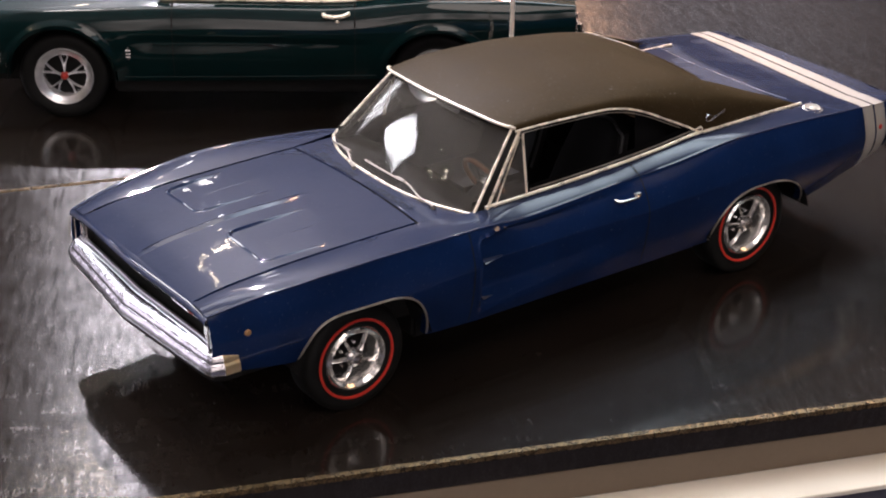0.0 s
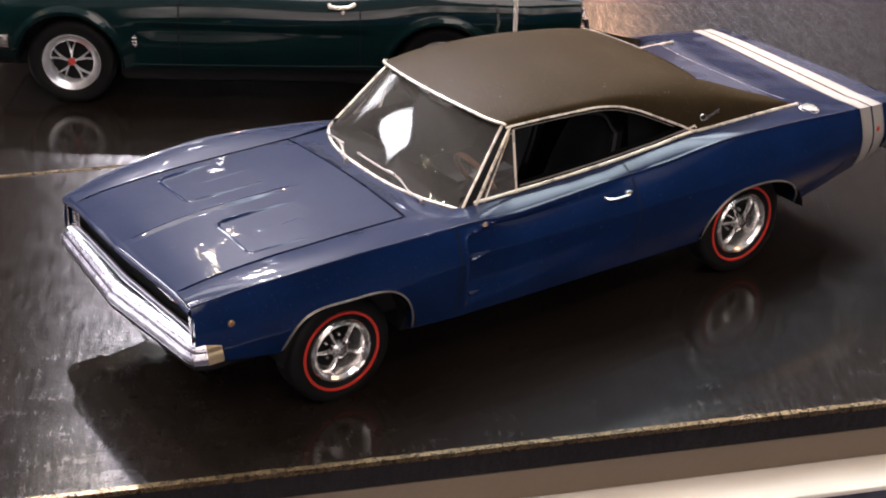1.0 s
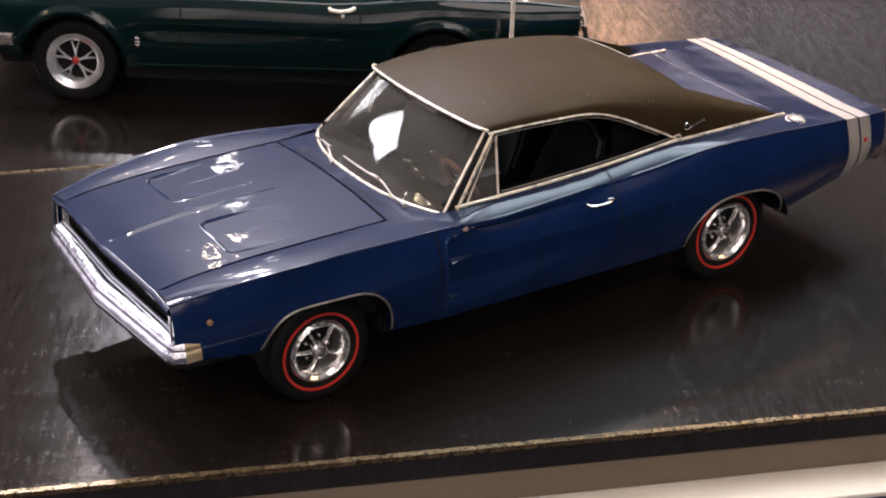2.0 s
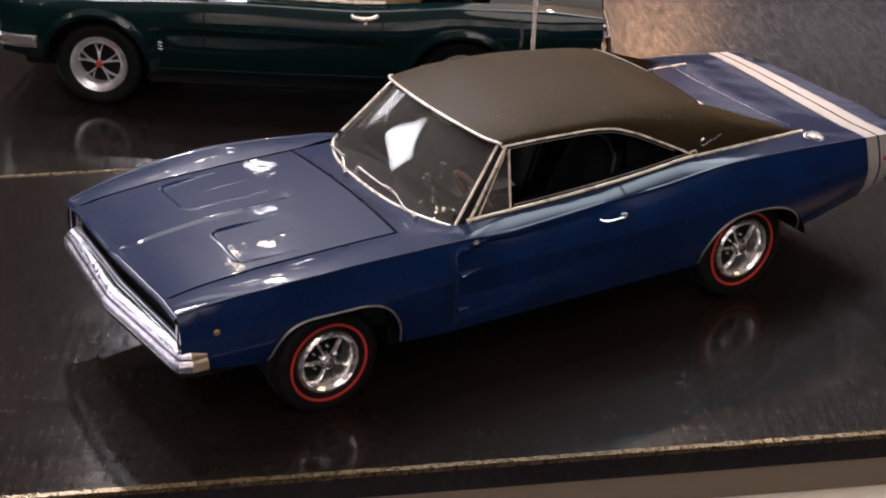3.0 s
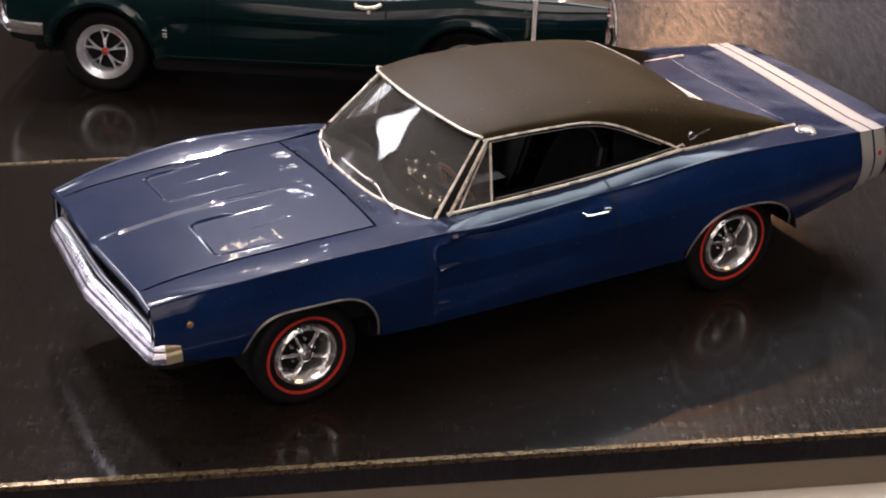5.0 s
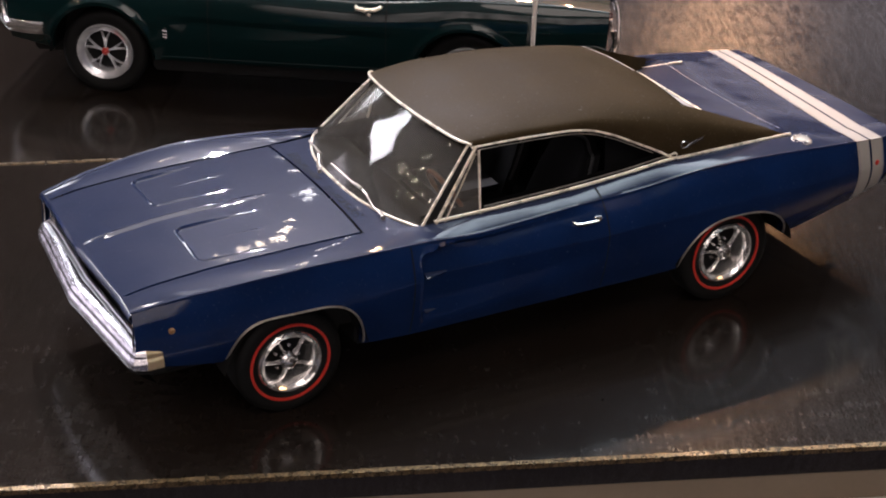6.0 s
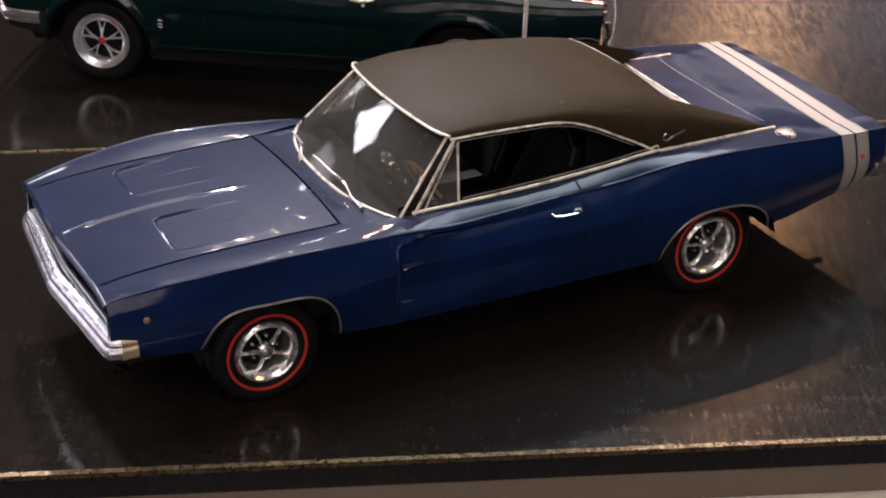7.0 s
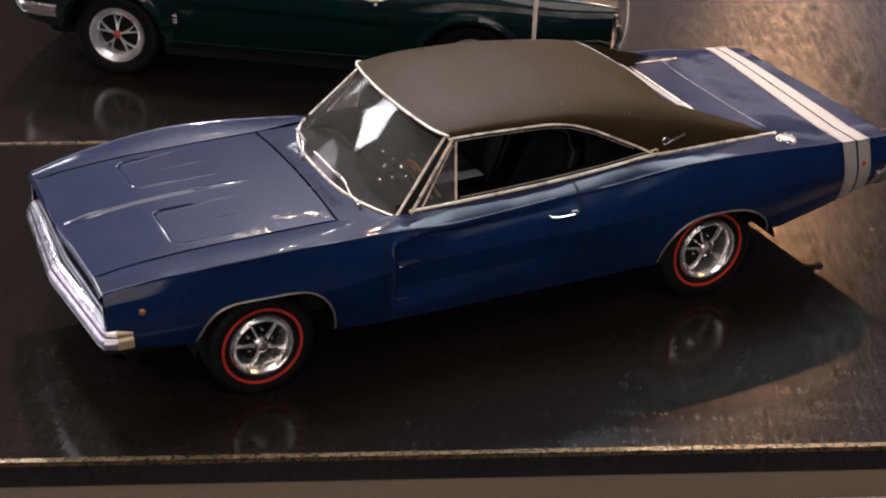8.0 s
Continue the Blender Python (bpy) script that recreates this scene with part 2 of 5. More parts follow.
HAZE = 0.108  # share of the lacquer's gloss that the brushed ground throws back
BOARD = board_material()
EDGE = mat("worn_gold_edge", (0.085, 0.056, 0.026), 0.28, metal=0.7, var=0.5, var_scale=700, grain=0.9, grain_scale=3000, bump=0.6, bump_scale=2500)
BEIGE = mat("beige_panel", (0.142, 0.105, 0.074), 0.55, var=0.06, var_scale=20, grain=0.03, grain_scale=900)
CREAM = mat("cream_ledge", (0.8, 0.74, 0.64), 0.5, var=0.04)
FLOOR = mat("hall_carpet", (0.06, 0.06, 0.085), 0.9, var=0.2, var_scale=6, grain=0.3, grain_scale=200)
WALL = mat("hall_wall", (0.05, 0.038, 0.033), 0.9, var=0.2, var_scale=0.6)
CEIL = mat("hall_ceiling", (0.6, 0.58, 0.6), 0.9, var=0.2, var_scale=0.6)


# ---- building helpers ----
def part(name, bm, material, parent, label="", smooth=35, scale=K):
    """Link a bmesh as one mesh object under a thing or a part."""
    bmesh.ops.recalc_face_normals(bm, faces=bm.faces)
    me = bpy.data.meshes.new(name)
    for v in bm.verts:
        v.co *= scale
    bm.to_mesh(me)
    bm.free()
    me.materials.append(material)
    if smooth:
        me.shade_smooth()
        me.set_sharp_from_angle(angle=radians(smooth))
    ob = new(name, me)
    ob.parent = parent
    if label:
        tagged(ob, label)
    return ob


def thing(name, label, category, group="", m=None):
    ob = new(name)
    ob.empty_display_size = 0.01
    tagged(ob, label, category, group)
    if m:
        ob.matrix_world = m
    return ob


def pin(xs, ys, x):
    """Smooth monotone interpolation through a short table."""
    if x <= xs[0]:
        return ys[0]
    if x >= xs[-1]:
        return ys[-1]
    n = len(xs)
    d = [(ys[i + 1] - ys[i]) / (xs[i + 1] - xs[i]) for i in range(n - 1)]
    m = [d[0]] + [0 if d[i - 1] * d[i] <= 0 else 2 * d[i - 1] * d[i] / (d[i - 1] + d[i]) for i in range(1, n - 1)] + [d[-1]]
    i = max(j for j in range(n - 1) if xs[j] <= x)
    h = xs[i + 1] - xs[i]
    s = (x - xs[i]) / h
    return ((1 + 2 * s) * (1 - s) ** 2 * ys[i] + s * (1 - s) ** 2 * h * m[i] + s * s * (3 - 2 * s) * ys[i + 1] + s * s * (s - 1) * h * m[i + 1])


def table(text):
    rows = [tuple(float(v) for v in r.split(":")) for r in text.split()]
    return [r[0] for r in rows], [r[1] for r in rows]


def curve_of(text):
    xs, ys = table(text)
    return lambda x: pin(xs, ys, x)


def sheet(bm, f, us, vs, flip=False):
    """A grid of quads over f(u, v)."""
    g = [[bm.verts.new(f(u, v)) for v in vs] for u in us]
    for i in range(len(us) - 1):
        for j in range(len(vs) - 1):
            q = (g[i][j], g[i + 1][j], g[i + 1][j + 1], g[i][j + 1])
            try:
                bm.faces.new(q[::-1] if flip else q)
            except ValueError:
                pass
    return g


def span(a, b, n):
    return [a + (b - a) * i / (n - 1) for i in range(n)]


def tube(bm, pts, r, sides=8, close=False, squash=1.0):
    """A round bar along points."""
    pts = [Vector(p) for p in pts]
    rings = []
    n = len(pts)
    for i, p in enumerate(pts):
        a = pts[i - 1] if (i > 0 or close) else p
        b = pts[(i + 1) % n] if (i < n - 1 or close) else p
        d = (b - a).normalized()
        up = Vector((0, 0, 1)) if abs(d.z) < 0.95 else Vector((0, 1, 0))
        s = d.cross(up).normalized()
        t = s.cross(d).normalized()
        rings.append([bm.verts.new(p + r * (math.cos(k * math.tau / sides) * s + squash * math.sin(k * math.tau / sides) * t)) for k in range(sides)])
    m = n if close else n - 1
    for i in range(m):
        a, b = rings[i], rings[(i + 1) % n]
        for k in range(sides):
            bm.faces.new((a[k], a[(k + 1) % sides], b[(k + 1) % sides], b[k]))
    if not close:
        bm.faces.new(rings[0][::-1])
        bm.faces.new(rings[-1])


def box(bm, x0, x1, y0, y1, z0, z1, bevel=0.0):
    vs = [bm.verts.new((x, y, z)) for x in (x0, x1) for y in (y0, y1) for z in (z0, z1)]
    fs = [bm.faces.new([vs[i] for i in q]) for q in ((0, 1, 3, 2), (4, 6, 7, 5), (0, 4, 5, 1), (2, 3, 7, 6), (0, 2, 6, 4), (1, 5, 7, 3))]
    if bevel:
        es = {e for f in fs for e in f.edges}
        bmesh.ops.bevel(bm, geom=list(es), offset=bevel, segments=2, affect="EDGES")


def lathe(bm, prof, cx, cy, cz, side, n=40):
    """Turn a profile of (radius, out) round an axle along y; side is -1 or 1."""
    rings = []
    for r, o in prof:
        rings.append([bm.verts.new((cx + r * math.cos(a * math.tau / n), cy + side * o, cz + r * math.sin(a * math.tau / n))) for a in range(n)])
    for a, b in zip(rings, rings[1:]):
        for k in range(n):
            bm.faces.new((a[k], a[(k + 1) % n], b[(k + 1) % n], b[k]))
    return rings


# ---- the display stand ----
def oriented(o, ux, uy):
    """Pose whose x axis runs along the stand."""
    return Matrix.Translation((o[0] * K, o[1] * K, o[2] * K)) @ Matrix.Rotation(math.atan2(uy, ux), 4, "Z")


STAND = oriented((0.4, -1.63, 0), 0.9345, -0.356)  # on the near edge of the board


def slab(name, label, category, x0, x1, y0, y1, z0, z1, material, bevel=0.004, parent=None):
    bm = bmesh.new()
    box(bm, x0, x1, y0, y1, z0, z1, bevel)
    ob = part(name, bm, material, parent, scale=K)
    if not parent:
        ob.matrix_world = STAND
        tagged(ob, label, category)
    return ob


LOW = -0.19


def edge_strip(line, wide, parent):
    """Worn, glittering arris of a board, a thin uneven bead."""
    bm = bmesh.new()
    n = 500
    rows = []
    for i in range(n + 1):
        x = -9 + 24 * i / n
        y0 = line(x)
        y1 = y0 + wide
        s = 1 if wide > 0 else -1
        w = 0.5 + 0.5 * noise.noise((x * 9, wide * 70, 1))
        rows.append([bm.verts.new((x, y0 - s * 0.006, -0.03 + 0.01 * w)), bm.verts.new((x, y0 - s * 0.012 * w, 0.004)),
                     bm.verts.new((x, y1 * (0.7 + 0.3 * w) + y0 * (0.3 - 0.3 * w), 0.006 + 0.004 * w)), bm.verts.new((x, y1 + s * 0.006 * w, -0.002))])
    for a, b in zip(rows, rows[1:]):
        for k in range(3):
            bm.faces.new((a[k], b[k], b[k + 1], a[k + 1]))
    return part("worn_edge", bm, EDGE, parent, "worn gold-flecked board edge", smooth=0)


def board_thing():
    """The black board: its far edge runs a little out of parallel with the near one."""
    bm = bmesh.new()
    box(bm, -9, 15, 0, 1, -0.16, 0)
    for v in bm.verts:
        if v.co.y > 0.5:
            v.co.y = FAR(v.co.x)
    bmesh.ops.bevel(bm, geom=bm.edges[:], offset=0.004, segments=2, affect="EDGES")
    ob = part("display_board", bm, BOARD, None)
    ob.matrix_world = STAND
    return tagged(ob, "glossy black display board with worn gold edges", "display board")


FAR = lambda x: 4.07 + 0.039 * (x + 2.6)
board = board_thing()
edge_strip(lambda x: 0.0, 0.030, board)
edge_strip(FAR, -0.030, board)
lower = slab("lower_board", "glossy black lower display board behind the blue car", "display board", -9, 15, 3.2, 16, LOW - 0.25, LOW, BOARD)
tagged(slab("beige_plinth", "matt beige plinth front below the black board", "plinth", -9, 15, 0.012, 3.1, -0.355, -0.164, BEIGE), kind="structure")
tagged(slab("cream_ledge", "cream-white ledge along the foot of the plinth", "band", -9, 15, -0.27, 0.6, -0.39, -0.359, CREAM), kind="structure")
tagged(slab("plinth_base", "dark violet-grey cloth-covered base of the display", "display base", -9, 15, -0.25, 15.5, -24.6, -0.394, FLOOR), kind="structure")

# thin pale rod standing on the lower board
bm = bmesh.new()
tube(bm, [(3.22, 1.965, LOW), (3.22, 1.965, 1.45)], 0.0165, 10)
rod = part("sign_rod", bm, CREAM, None)
tagged(rod, "thin pale metal rod standing on the lower board", "rod")


# ---- the blue muscle car ----
SILL = curve_of("-0.9:0.50 -0.6:0.47 -0.4:0.45 0.4:0.37 0.8:0.355 2.5:0.36 3.35:0.42 3.9:0.52 4.3:0.60")
YSILL = curve_of("-0.9:0.80 -0.4:0.86 0.8:0.885 2.5:0.885 3.4:0.86 3.9:0.83 4.3:0.79")
YMAX = curve_of("-0.9:0.83 -0.6:0.895 -0.3:0.935 0:0.955 0.8:0.945 1.5:0.945 2.0:0.95 2.5:0.965 2.97:0.975 3.5:0.955 3.95:0.905 4.3:0.855")
ZMAX = curve_of("-0.9:0.68 0:0.70 1.5:0.72 2.5:0.76 3.0:0.78 4.3:0.76")
YEDGE = curve_of("-0.9:0.785 -0.83:0.80 -0.58:0.845 -0.3:0.885 0:0.91 0.35:0.900 0.75:0.868 1.15:0.84 2.0:0.84 2.5:0.86 2.97:0.888 3.5:0.89 3.95:0.865 4.3:0.83")
ZEDGE = curve_of("-0.9:0.812 -0.83:0.828 -0.58:0.875 -0.4:0.895 -0.2:0.915 0.1:0.930 0.35:0.925 0.6:0.914 0.8:0.902 1.0:0.880 1.15:0.872 1.3:0.879 1.46:0.889 1.65:0.902 1.85:0.915 2.05:0.922 2.25:0.938 2.5:0.973 2.75:0.997 3.0:1.003 3.2:0.999 3.45:0.988 3.75:0.966 4.0:0.945 4.3:0.925")
YIN = curve_of("-0.9:0.648 -0.3:0.654 0.5:0.66 0.85:0.71 1.25:0.715 2.0:0.725 2.54:0.73 3.0:0.725 3.45:0.705 3.8:0.66 4.3:0.64")
ZIN = curve_of("-0.9:0.830 -0.83:0.846 -0.69:0.871 -0.5:0.890 -0.3:0.905 0:0.916 0.15:0.921 0.5:0.928 0.85:0.93 1.25:0.938 1.8:0.962 2.2:0.993 2.54:1.027 3.0:1.032 3.43:1.02 3.6:1.0 3.9:0.957 4.3:0.937")
ARCHES = ((0.0, 0.34, 0.405, 0.362), (2.95, 0.34, 0.425, 0.345))  # centre x, z, half length, rise
BLUNT = {0.0: (4.6, 3.7, 0.0), 2.95: (3.1, 2.2, -0.008)}  # bluntness ahead and behind, lean


DECK = curve_of("3.17:0.992 3.5:0.985 3.7:0.970 3.9:0.957 4.27:0.950")


def sill_at(x):
    z = SILL(x)
    for cx, cz, a, b in ARCHES:
        if abs(x - cx) < a:
            p0, p1, lean = BLUNT[cx]
            k = (x - cx) / a
            z = max(z, cz + b * (1 - abs(k) ** (p0 if k < 0 else p1)) ** 0.5 + lean * k * (1 - k * k))
    return z


def scallop(x, z):
    """Depth of the stamped recess in door and fender, with a slightly raised rim along its front and top."""
    if x < 0.69 or x > 2.0:
        return 0.0
    top = min(0.850 + 0.10 * (x - 0.76), ZEDGE(x) - 0.008)
    low = 0.43 + 0.10 * max(0, x - 1.0)
    df, dt, r = x - 0.745, top - z, 0.035
    d = r - math.hypot(r - df, r - dt) if df < r and dt < r else min(df, dt)
    fade = (1 - min(1, max(0, (x - 0.85) / 1.1))) ** 0.8
    k = min(1, max(0, d / 0.03))
    foot = min(1, max(0, (z - low) / 0.12))
    rim = 0.006 * fade * math.exp(-((d + 0.004) / 0.009) ** 2) * foot
    return 0.06 * fade * k * k * (3 - 2 * k) * foot - rim


def side_point(x, s, z0=None):
    """Point of the body's side: s runs from the lower edge (0) over the shoulder (about 0.75) to the inner top edge (1)."""
    zs, zm, ze = SILL(x), ZMAX(x), ZEDGE(x)
    ys, ym, ye = YSILL(x), YMAX(x), YEDGE(x)
    yi, zi = YIN(x), ZIN(x)
    lo = zs if z0 is None else z0
    if s <= 0.75:
        z = lo + (ze - lo) * (s / 0.75)
        if z < zm:
            k = (zm - z) / (zm - zs)
            y = ym - (ym - ys) * k ** 2
        else:
            k = (z - zm) / (ze - zm)
            y = ym - (ym - ye) * (0.55 * k + 0.45 * k ** 2.5)
        y -= scallop(x, z)
        if s > 0.747:
            y, z = y + 0.004, z + 0.005
        return y, z
    k = min(1, max(0, (s - 0.75) / 0.25))
    bow = 4 * k * (1 - k)
    return ye + (yi - ye) * k, ze + (zi - ze) * (k ** 0.8) + (0.004 + 0.005 * min(1, max(0, (0.75 - x) / 0.4))) * bow


def body_columns():
    xs = set(round(v, 4) for v in span(-0.87, 4.27, 104))
    for cx, cz, a, b in ARCHES:
        for k in range(0, 25):
            xs.add(round(cx - a * math.cos(math.pi * k / 24), 4))
        xs.add(round(cx - a - 0.004, 4)), xs.add(round(cx + a + 0.004, 4))
    xs |= set(round(v, 4) for v in span(0.71, 0.83, 25)) | set(round(v, 4) for v in span(0.845, 1.95, 56))
    xs = sorted(xs)
    return [x for i, x in enumerate(xs) if i == 0 or x - xs[i - 1] > 0.0015]


SROW = span(0, 0.36, 10) + span(0.38, 0.68, 34) + [0.69, 0.715, 0.731, 0.742, 0.75, 0.760, 0.778, 0.8, 0.85, 0.9, 0.95, 1.0]


def body_shell(bm, side, f=side_point, sill=sill_at, xs=None):
    xs = xs or body_columns()
    return sheet(bm, lambda x, s: (x, *[c * m for c, m in zip(f(x, s, sill(x)), (side, 1))]), xs, SROW)


NOSE = lambda y: -0.866 - 0.026 * max(0, 1 - abs(y) / 0.62)  # plan of the leading edge


def hood_z(x, y):
    k = min(1, abs(y) / 0.645)
    z = ZIN(x) + 0.018 * (1 - k ** 2) * min(1, (x + 0.95) / 0.5)
    z += 0.012 * max(0, 1 - abs(y) / 0.028) * min(1, max(0, (x + 0.9) / 0.2)) * min(1, max(0, (0.25 - x) / 0.4))  # centre crease
    # two stamped bays with a crisp rounded rim at the front, inside and outside, running out rearwards
    a = abs(y)
    if -0.44 < x < 0.12 and 0.12 < a < 0.63:
        df, r = x + 0.405, 0.05
        di = min(a - 0.16, 0.555 + 0.06 * (x + 0.4) - a)
        d = r - math.hypot(r - df, r - di) if df < r and di < r else min(df, di)
        fade = 1 - min(1, max(0, (x + 0.28) / (0.38 if a < 0.36 else 0.26)))
        k = min(1, max(0, d / 0.014))
        z += fade * (0.0075 * math.exp(-((d + 0.002) / 0.0058) ** 2) - 0.008 * k * k * (3 - 2 * k))
    return z


def roof_frame(x):
    """Lower edge of the roof skin and its crown at a station."""
    return RYL(x), RZL(x), RYS(x), RZS(x), RZC(x)


RYL = curve_of("1.05:0.60 1.2:0.615 1.5:0.645 1.95:0.66 2.2:0.685 2.4:0.71 2.56:0.735 3.0:0.728 3.45:0.708")
RZL = curve_of("1.05:1.285 1.2:1.298 1.5:1.312 1.8:1.308 1.95:1.29 2.1:1.245 2.3:1.155 2.45:1.085 2.56:1.035 3.0:1.035 3.45:1.025")
RYS = curve_of("1.05:0.565 1.2:0.575 1.95:0.60 2.5:0.62 3.0:0.64 3.45:0.66")
RZS = curve_of("1.05:1.315 1.2:1.338 1.5:1.365 1.9:1.363 2.3:1.333 2.7:1.273 3.0:1.175 3.3:1.078 3.45:1.036")
RZC = curve_of("1.05:1.352 1.3:1.388 1.6:1.408 1.9:1.410 2.3:1.388 2.5:1.362 2.6:1.341 2.735:1.300 2.85:1.268 3.0:1.22 3.45:1.08")


def roof_section(x, u):
    """u: 0 at the middle, 0.7 at the shoulder, 1 at the lower edge; the shoulder is rolled over in an even curve."""
    a, b = 0.58, 0.85
    if not a < u < b:
        return roof_frame_section(x, u)
    k = (u - a) / (b - a)
    p, c, q = roof_frame_section(x, a), roof_frame_section(x, 0.71), roof_frame_section(x, b)
    return tuple((1 - k) ** 2 * e + 2 * k * (1 - k) * f + k * k * g for e, f, g in zip(p, c, q))


def roof_frame_section(x, u):
    yl, zl, ys, zs, zc = roof_frame(x)
    if u <= 0.7:
        k = u / 0.7
        return ys * k, zc + (zs - zc) * k ** 2.6
    k = min(1, max(0, (u - 0.7) / 0.3))
    return ys + (yl - ys) * (1 - (1 - k) ** 1.65), zs + (zl - zs) * k ** 1.75


def roof_front(u):
    return 1.07 + 0.13 * min(1, u / 0.95) ** 2.2


def roof_rear(u):
    if u < 0.62:
        return 2.735 - 0.035 * (u / 0.62) ** 1.3
    if u < 0.72:
        return 2.70 + 0.53 * ((u - 0.62) / 0.10) ** 0.9
    return 3.23 + 0.22 * ((u - 0.72) / 0.28) ** 0.8


USEC = span(0, 0.58, 13) + [0.61, 0.63, 0.65, 0.67, 0.69, 0.71, 0.73, 0.76, 0.80, 0.85, 0.9, 0.95, 1.0]


def roof_point(u, v, side=1, lift=0.0):
    x0, x1 = roof_front(u), roof_rear(u)
    x = x0 + (x1 - x0) * v
    y, z = roof_section(x, u)
    return x, side * (y + 0.4 * lift), z + lift


def ws_base(y):
    k = abs(y) / 0.72
    return 0.655 + 0.185 * k ** 2.6, 0.935 - 0.018 * k ** 2


def ws_point(y, v):
    """Windscreen: y from -1 to 1 across, v from base (0) to header (1)."""
    bx, bz = ws_base(0.72 * y)
    u = abs(y) * 0.9
    hx = roof_front(u) + 0.01
    hy, hz = roof_section(hx, u)
    hy = 0.59 * abs(y)
    yy = 0.72 * abs(y) * (1 - v) + hy * v
    bow = 0.035 * math.sin(math.pi * v) * (1 - abs(y) ** 3)
    return bx + (hx - bx) * v - bow * 0.6, math.copysign(yy, y), bz + (hz - 0.012 - bz) * v + bow * 0.5


def cowl_point(u, v, lift=0.0):
    y = u * (0.655 + 0.055 * v)
    x0 = 0.517 + 0.015 * (1 - u * u)
    x1 = ws_base(0.72 * u)[0] + 0.02
    z0, z1 = hood_z(0.5, u * 0.645) - 0.003, ws_base(0.72 * u)[1] - 0.006
    return x0 + (x1 - x0) * v, y, z0 + (z1 - z0) * v + lift


def wheel(car, cx, cy, side, tyre_r=0.34, rim_r=0.215, spokes=5, style="magnum", turn=0.3):
    w = part("tyre", wheel_tyre(cx, cy, side, tyre_r, rim_r), RUBBER, car, smooth=40)
    if style == "magnum":
        bm = bmesh.new()
        q = rim_r + 0.048
        lathe(bm, [(q - 0.009, 0.062), (q - 0.007, 0.0715), (q, 0.0725), (q + 0.007, 0.0715), (q + 0.009, 0.062)], cx, cy, tyre_r, side, 56)
        part("red_line", bm, RED, w, "thin red ring on the tyre wall")
    bm = bmesh.new()
    metal = RIM if style == "magnum" else ALLOY
    prof = [(rim_r + 0.004, 0.03), (rim_r + 0.008, 0.060), (rim_r, 0.073), (rim_r - 0.012, 0.070), (rim_r - 0.020, 0.064), (rim_r - 0.050, 0.050), (rim_r - 0.060, 0.034), (rim_r - 0.064, -0.06)]
    if style == "magnum":
        # stepped trim ring
        prof = [(rim_r + 0.004, 0.03), (rim_r + 0.006, 0.062), (rim_r - 0.003, 0.072), (rim_r - 0.012, 0.067), (rim_r - 0.015, 0.071), (rim_r - 0.030, 0.054), (rim_r - 0.033, 0.057),
                (rim_r - 0.048, 0.025), (rim_r - 0.050, -0.05)]
    lathe(bm, prof, cx, cy, tyre_r, side, 56)
    rim = part("rim", bm, metal, car)
    bm = bmesh.new()
    lathe(bm, [(0.0005, -0.035), (0.17, -0.04)], cx, cy, tyre_r, side, 40)
    part("brake_drum", bm, BLACK, rim)
    for i in range(spokes):
        a = turn + i * math.tau / spokes
        bm = bmesh.new()
        legs = (0.0,) if style == "magnum" else (-0.27, 0.27)
        for off in legs:
            pts = []
            for k in span(0, 1, 8):
                r = 0.03 + (rim_r - 0.065) * k
                aa = a + off * k
                pts.append((r, aa, 0.045 - 0.045 * k ** 1.6, 0.0135 - 0.004 * math.sin(math.pi * min(1, k * 1.1)) if style == "magnum" else 0.0095))
            rows = []
            for r, aa, o, h in pts:
                row = []
                for q, dz in ((-1, -0.02), (-0.55, 0.0), (0, 0.007), (0.55, 0.0), (1, -0.02)):
                    row.append(bm.verts.new((cx + r * math.cos(aa) - q * h * math.sin(aa), cy + side * (o + dz), tyre_r + r * math.sin(aa) + q * h * math.cos(aa))))
                rows.append(row)
            for p, q in zip(rows, rows[1:]):
                for j in range(4):
                    bm.faces.new((p[j], p[j + 1], q[j + 1], q[j]))
        part("spoke", bm, metal, rim)
        if style == "magnum":
            bm = bmesh.new()
            la = a + math.pi / spokes
            lathe(bm, [(0.011, -0.03), (0.011, 0.012), (0.006, 0.02), (0.0005, 0.021)], cx + 0.075 * math.cos(la), cy, tyre_r + 0.075 * math.sin(la), side, 8)
            part("lug_nut", bm, CHROME, rim)
    bm = bmesh.new()
    cap = 1.0 if style == "magnum" else 0.6
    lathe(bm, [(0.052 * cap, 0.02), (0.05 * cap, 0.05), (0.034 * cap, 0.06), (0.030 * cap, 0.075), (0.018 * cap, 0.082), (0.0005, 0.084)], cx, cy, tyre_r, side, 24)
    if style == "magnum":
        part("hub_cap", bm, CHROME, rim)
    else:
        part("hub_cap", bm, RED, rim, "red wheel centre cap")
    return w


def wheel_tyre(cx, cy, side, R, rim):
    bm = bmesh.new()
    lathe(bm, [(rim, -0.06), (rim + 0.02, -0.13), (R - 0.05, -0.155), (R - 0.012, -0.14), (R, -0.11), (R, 0.035), (R - 0.006, 0.05), (R - 0.028, 0.064),
               (R - 0.05, 0.068), (rim + 0.04, 0.064), (rim + 0.012, 0.055), (rim, 0.04)], cx, cy, R, side, 64)
    return bm


